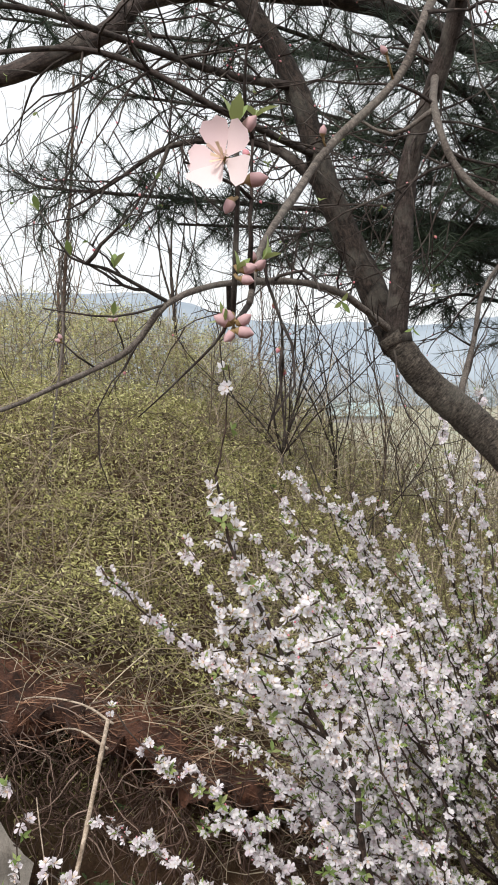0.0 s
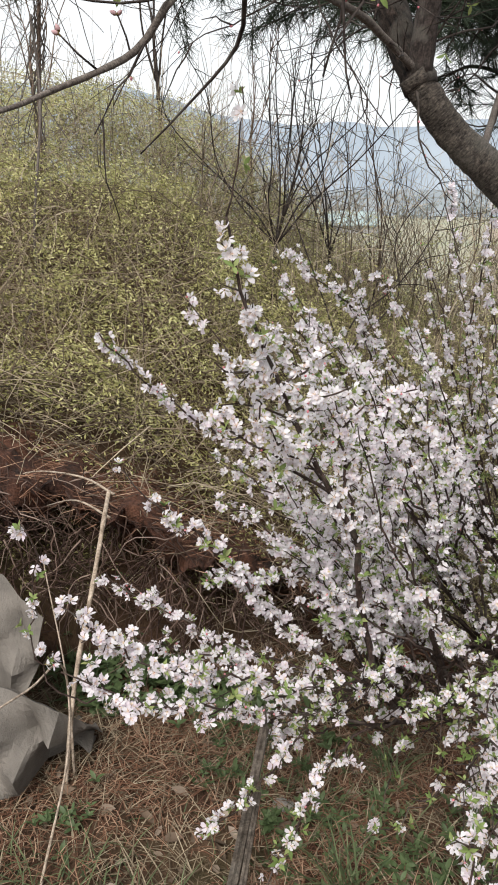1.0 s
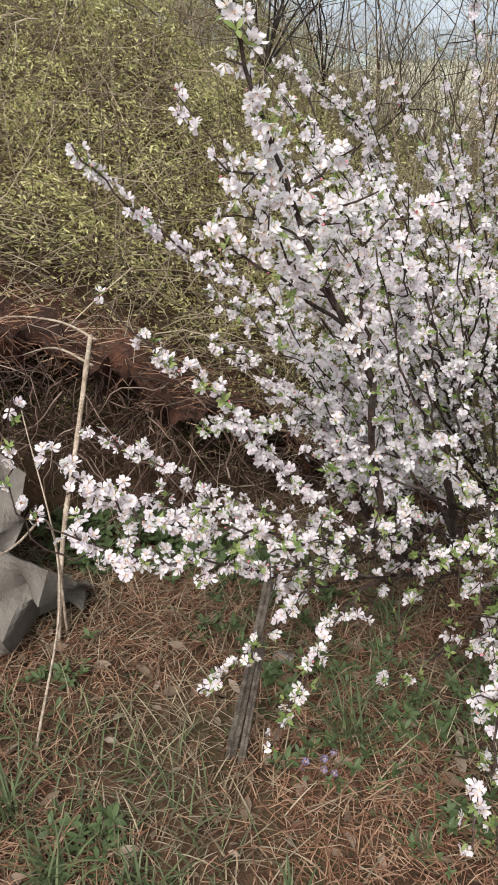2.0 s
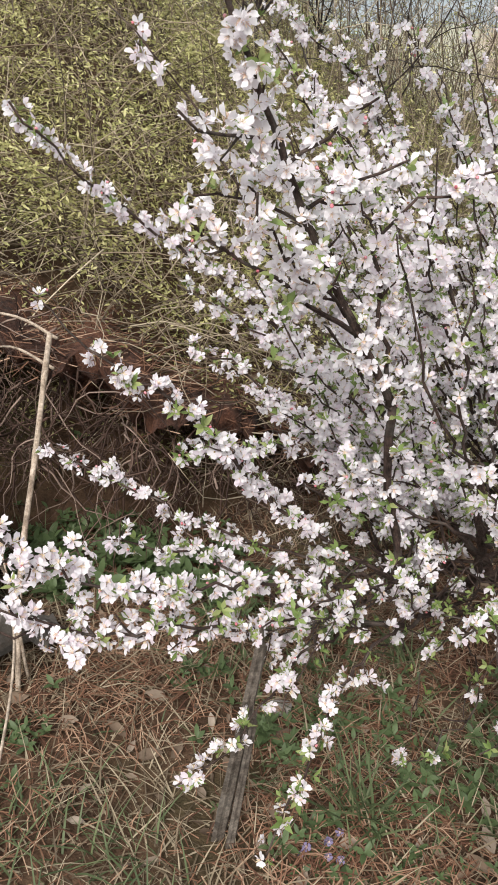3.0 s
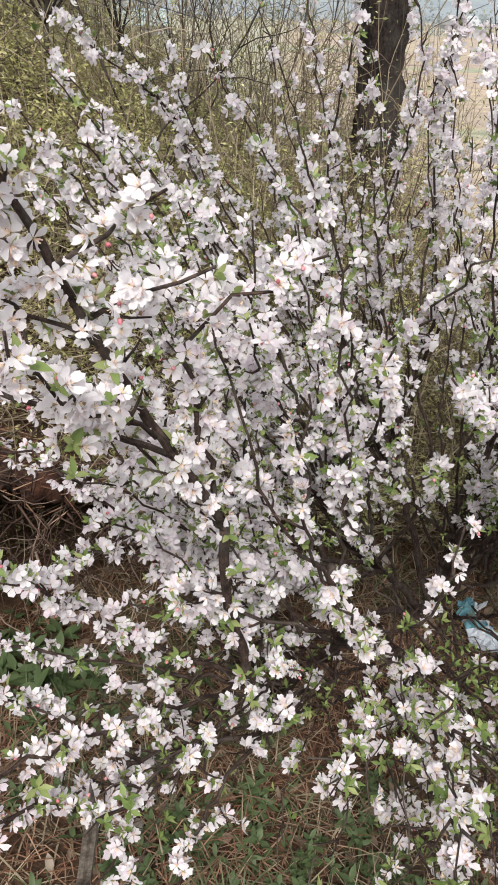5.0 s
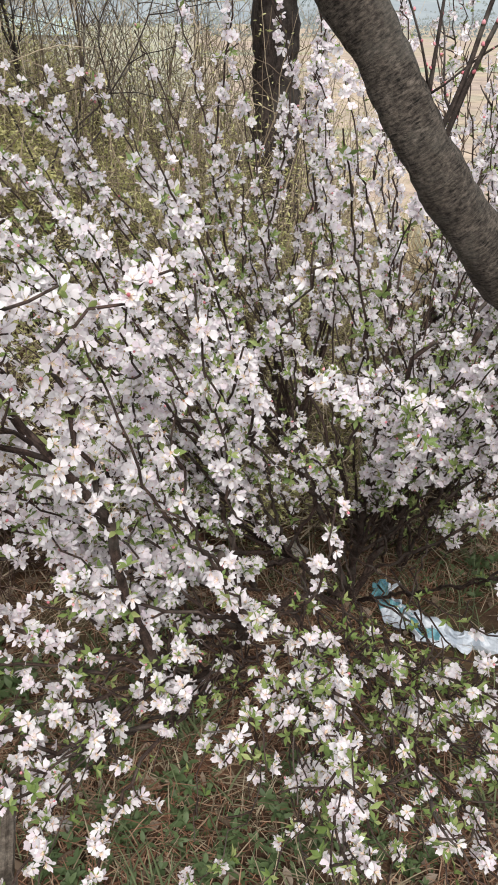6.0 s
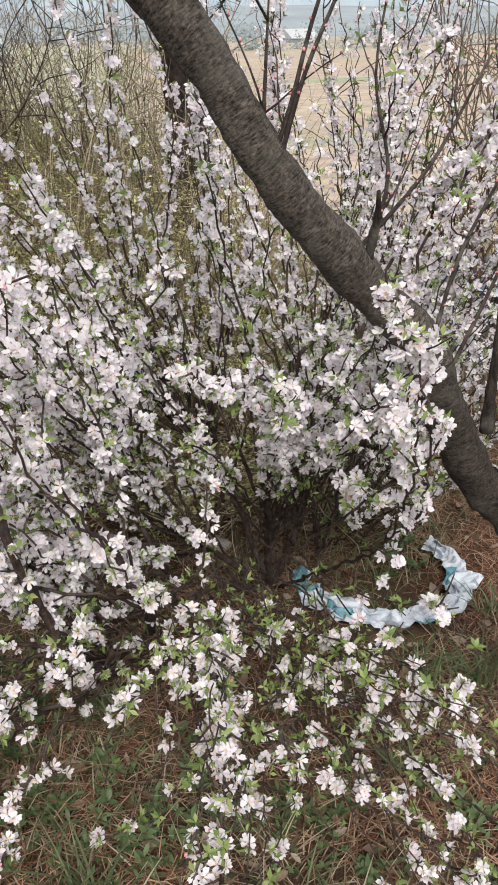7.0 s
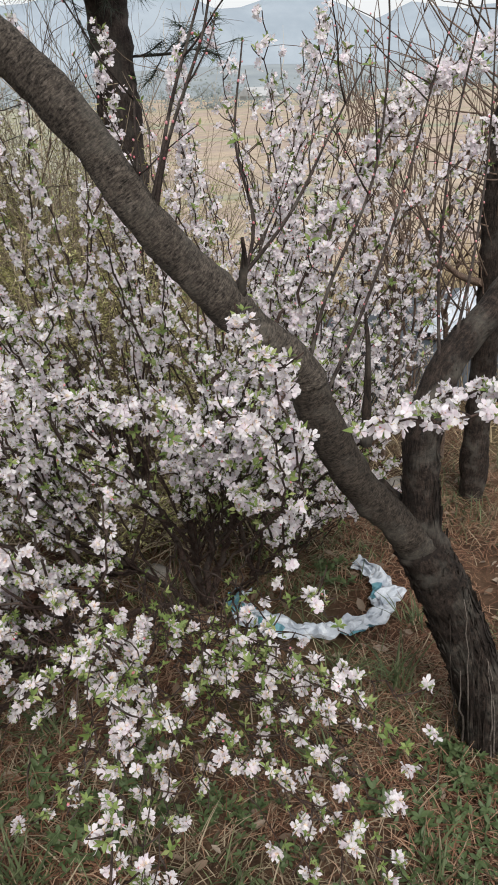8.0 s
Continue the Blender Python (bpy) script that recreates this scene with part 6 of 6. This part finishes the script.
def stiff_sheet(owner, top, foot, fold, seed):
    """A stiff canvas hung from a ridge line to the ground, creased in straight panels."""
    q = random.Random(seed)
    top, foot = [Vector(p) for p in top], [Vector(p) for p in foot]
    rows = [top]
    for t in (0.35, 0.7):
        rows.append([a.lerp(b, t) + Vector((q.uniform(-.3, .3), -1.0 if (i + len(rows)) % 2 else 0.55, q.uniform(-.3, .3))) * fold for i, (a, b) in enumerate(zip(top, foot))])
    rows.append(foot)
    rows.insert(0, [p + Vector((-0.10, 0.16, -0.10)) for p in top])
    k, n = 5, len(top)
    verts, wide = [], (n - 1) * k + 1
    for j in range((len(rows) - 1) * k + 1):
        r, v = min(j // k, len(rows) - 2), j / k - min(j // k, len(rows) - 2)
        for i in range(wide):
            c, u = min(i // k, n - 2), i / k - min(i // k, n - 2)
            p = rows[r][c].lerp(rows[r][c + 1], u).lerp(rows[r + 1][c].lerp(rows[r + 1][c + 1], u), v)
            p = p + Vector((0, 1, 0.4)) * (0.010 * noise.noise(p * 14.0) + 0.004 * noise.noise(p * 40.0))
            verts.append((p.x, p.y, max(p.z, ground_z(p.x, p.y) + 0.004)))
    sh = Soup()
    sh.add(verts, [(j * wide + i, j * wide + i + 1, (j + 1) * wide + i + 1, (j + 1) * wide + i) for j in range((len(rows) - 1) * k) for i in range(wide - 1)])
    ob = under(part("canvas_fold", sh.mesh("canvas_fold", [M_CLOTH], False)), owner)
    sol = ob.modifiers.new("thickness", "SOLIDIFY")
    sol.thickness = 0.003


canvas = thing("tarpaulin", on_ground(-0.75, 1.8), "crumpled grey-brown canvas tarpaulin heaped beside the earth bank", "tarpaulin")
stiff_sheet(canvas, [(-1.11, 1.95, 0.5), (-0.76, 1.95, 0.5), (-0.65, 1.92, 0.46), (-0.6, 1.9, 0.41), (-0.54, 1.88, 0.36)], [(-1.13, 1.85, 0.1), (-0.78, 1.85, 0.1), (-0.67, 1.82, 0.12), (-0.62, 1.8, 0.17), (-0.57, 1.8, 0.2)], 0.05, 4)
stiff_sheet(canvas, [(-1.14, 1.74, 0.26), (-0.74, 1.74, 0.26), (-0.62, 1.72, 0.26), (-0.54, 1.7, 0.25), (-0.47, 1.7, 0.2), (-0.38, 1.8, 0.07)], [(-1.1, 1.5, 0.02), (-0.7, 1.5, 0.02), (-0.61, 1.58, 0.04), (-0.56, 1.62, 0.02), (-0.52, 1.75, 0.03), (-0.41, 1.86, 0.01)], 0.085, 9)


def bag_place(u, v):
    a = 2.6 + 4.1 * u
    p = Vector((u * 5.0, v * 1.5, 1.7))
    wide = 0.036 + 0.03 * noise.noise(Vector((u * 6, 0, 4)))
    r = 0.20 + wide * (v - 0.5) * 2 * 0.8 + 0.045 * noise.noise(p * 1.7) + 0.02 * noise.noise(p * 4.3)
    x, y = 1.32 + 1.22 * r * math.cos(a), 2.02 + 1.05 * r * math.sin(a)
    z = 0.012 + 0.030 * max(0, noise.noise(p * 1.3)) + abs(crease(p, 2.2, 0.022)) + crease(p, 6.0, 0.008) + 0.015 * noise.noise(p * 9.0)
    return (x, y, ground_z(x, y) + max(0.006, z))


crumpled("plastic_bag", 70, 14, bag_place, [M_BAG, M_BAGBLUE], "crumpled white plastic sack with blue print lying on the litter", "bag", 0.002,
         lambda u, v: 1 if (u < 0.12 and v > 0.25) or (u < 0.3 and 0.5 < v < 0.75) or (0.46 < u < 0.58 and v > 0.86) or (0.72 < u < 0.80 and v < 0.3) else 0)


def tarp_place(u, v):
    x, y = 2.3 + 1.3 * u, 3.0 + 0.9 * v
    z = -0.45 + 0.56 * min(1, 5 * v) * s_step(0, .12, u)
    p = Vector((x, y, z))
    return (x, y + 0.05 * noise.noise(p * 3), z + crease(p, 3.0, 0.05) + crease(p, 9.0, 0.015))


crumpled("tarpaulin", 34, 22, tarp_place, [M_TARP], "blue-grey tarpaulin over a low heap on the slope", "tarpaulin", 0.004)

def sheet_place(u, v):
    x, y = 2.84 + 0.42 * u, 3.22 + 0.34 * v
    p = Vector((x, y, 1.0))
    return (x, y, 0.13 + 0.18 * s_step(0.0, 0.8, u) * (1 - abs(2 * v - 1)) + 0.03 * noise.noise(p * 9) + crease(p, 7.0, 0.02))


crumpled("plastic_sheet", 26, 18, sheet_place, [M_BAG], "white plastic sheet bunched on top of the tarpaulin heap", "sheet", 0.002)

stake = thing("wooden_stake", on_ground(-0.035, 1.33), "weathered grey split wooden stake leaning in the shrub", "stake")
def split_slat(foot, head, wide, thick, seed):
    """A split length of wood: flat faces, splintered ends, grain ridges along it."""
    q = random.Random(seed)
    foot, head = Vector(foot), Vector(head)
    d = (head - foot).normalized()
    across = Vector((1, 0.25, 0))
    across = (across - d * across.dot(d)).normalized()
    out = d.cross(across)
    outline = [(-1, -.5), (-.45, -.95), (.1, -.7), (.6, -1), (1, -.3), (.9, .6), (.2, 1), (-.6, .8)]
    n, verts = 14, []
    for i in range(n + 1):
        t = i / n
        for k, (u, w) in enumerate(outline):
            end = (0.10 * q.random() - 0.02) if i == n else (-0.01 * q.random() if i == 0 else 0.0)
            g = 1 + 0.10 * noise.noise(Vector((k * 3.1, t * 5.0, seed)))
            f = (1 - 0.25 * t) * g
            verts.append(foot.lerp(head, t) + d * end + across * u * wide * f + out * w * thick * f)
    m = len(outline)
    faces = [(i * m + k, i * m + (k + 1) % m, (i + 1) * m + (k + 1) % m, (i + 1) * m + k) for i in range(n) for k in range(m)]
    faces += [tuple(range(m - 1, -1, -1)), tuple(range(n * m, n * m + m))]
    ss = Soup()
    ss.add(verts, faces)
    return under(part("split_shaft", ss.mesh("split_shaft", [M_STAKE], False)), stake)


split_slat((-0.05, 1.325, -0.04), (0.022, 1.35, 0.40), 0.014, 0.009, 2)
split_slat((-0.028, 1.31, -0.04), (0.012, 1.325, 0.26), 0.009, 0.007, 5)

cane = thing("dry_cane", on_ground(-0.49, 1.5), "pale dry cane leaning against the earth bank", "cane")
cs = Soup()
path = smooth_path([(-0.46, 1.66, -0.02), (-0.435, 1.75, 0.26), (-0.40, 1.86, 0.47), (-0.38, 1.95, 0.61), (-0.37, 2.0, 0.68)], 0.03)
cs.tube(path, [0.006 + (0.0012 if i % 6 == 0 else 0) for i in range(len(path))], 7)
under(part("cane_rod", cs.mesh("cane_rod", [M_CANE])), cane)
for ctrl in ([(-0.36, 2.02, 0.66), (-0.46, 2.1, 0.68), (-0.62, 2.2, 0.66), (-0.75, 2.25, 0.60)], [(-0.37, 2.0, 0.60), (-0.48, 2.1, 0.61), (-0.60, 2.2, 0.55)],
             [(-0.44, 1.7, 0.0), (-0.43, 1.62, 0.38), (-0.47, 1.45, 0.44), (-0.58, 1.25, 0.46), (-0.75, 1.1, 0.40)], [(-0.45, 1.35, 0.0), (-0.42, 1.6, 0.25), (-0.52, 1.85, 0.55)]):
    c2 = Soup()
    path = smooth_path(ctrl, 0.03)
    c2.tube(path, taper(len(path), 0.004, 0.0015), 5)
    under(part("stalk", c2.mesh("stalk", [M_CANE])), cane)


def rock(x, y, size, label, flat=0.5):
    bm = bmesh.new()
    bmesh.ops.create_icosphere(bm, subdivisions=3, radius=1.0)
    for v in bm.verts:
        k = 1 + 0.35 * noise.noise(v.co * 1.3 + Vector((x * 9, y * 9, 0))) + 0.1 * noise.noise(v.co * 5)
        v.co = Vector((v.co.x * size[0] * k, v.co.y * size[1] * k, v.co.z * size[2] * k))
    me = bpy.data.meshes.new("rock")
    bm.to_mesh(me)
    bm.free()
    me.materials.append(M_STONE)
    ob = part("rock", me)
    ob.location = on_ground(x, y, size[2] * 0.3)
    return tagged(ob, label, "stone", "stones on the terrace")


rock(1.82, 2.68, (0.17, 0.08, 0.022), "pale flat stone at the terrace edge")
rock(2.05, 2.5, (0.09, 0.07, 0.03), "grey weathered stone at the terrace edge")
rock(0.09, 1.62, (0.028, 0.02, 0.016), "small grey stone in the litter")
rock(0.9, 2.35, (0.05, 0.04, 0.03), "grey stone half sunk in the litter")


def violet(x, y, n):
    """A clump of small purple violets with heart-shaped leaves."""
    t = thing("violet", on_ground(x, y), "small clump of purple violets flowering in the litter", "flower", "violets")
    q = random.Random(int(x * 1000))
    for _ in range(n):
        px, py, h = q.gauss(0, .018), q.gauss(0, .018), q.uniform(0.015, 0.035)
        ob = part("violet_bloom", VIOLET_MESH, t)
        ob.matrix_basis = Matrix.LocRotScale((px, py, h), Euler((q.gauss(0.8, .3), q.gauss(0, .3), q.uniform(-.6, .6))), (0.008,) * 3)
        st = Soup()
        st.tube([(px * .6, py * .6, -0.004), (px, py, h)], [0.0008, 0.0006], 4)
        part("stalk", st.mesh("stalk", [M_WEED]), t)
    for _ in range(n):
        ob = part("leaf_rosette", WEED_MESHES[q.randrange(3)], t)
        ob.matrix_basis = Matrix.LocRotScale((q.gauss(0, .02), q.gauss(0, .02), 0.002), Euler((0, 0, q.uniform(0, 6))), (0.018,) * 3)


M_VIOLET = leafy("violet_petal", [(0.0, (0.15, 0.12, 0.24)), (1.0, (0.27, 0.23, 0.36))], 0.55, 0.3)
VIOLET_MESH = template_mesh("violet_bloom", flower_template(0, 0.02, 1.0, 0.3, 1, 9), [M_VIOLET, M_VIOLET, M_WEED, M_STAMEN])
violet(0.12, 1.29, 4)
violet(0.15, 1.31, 3)
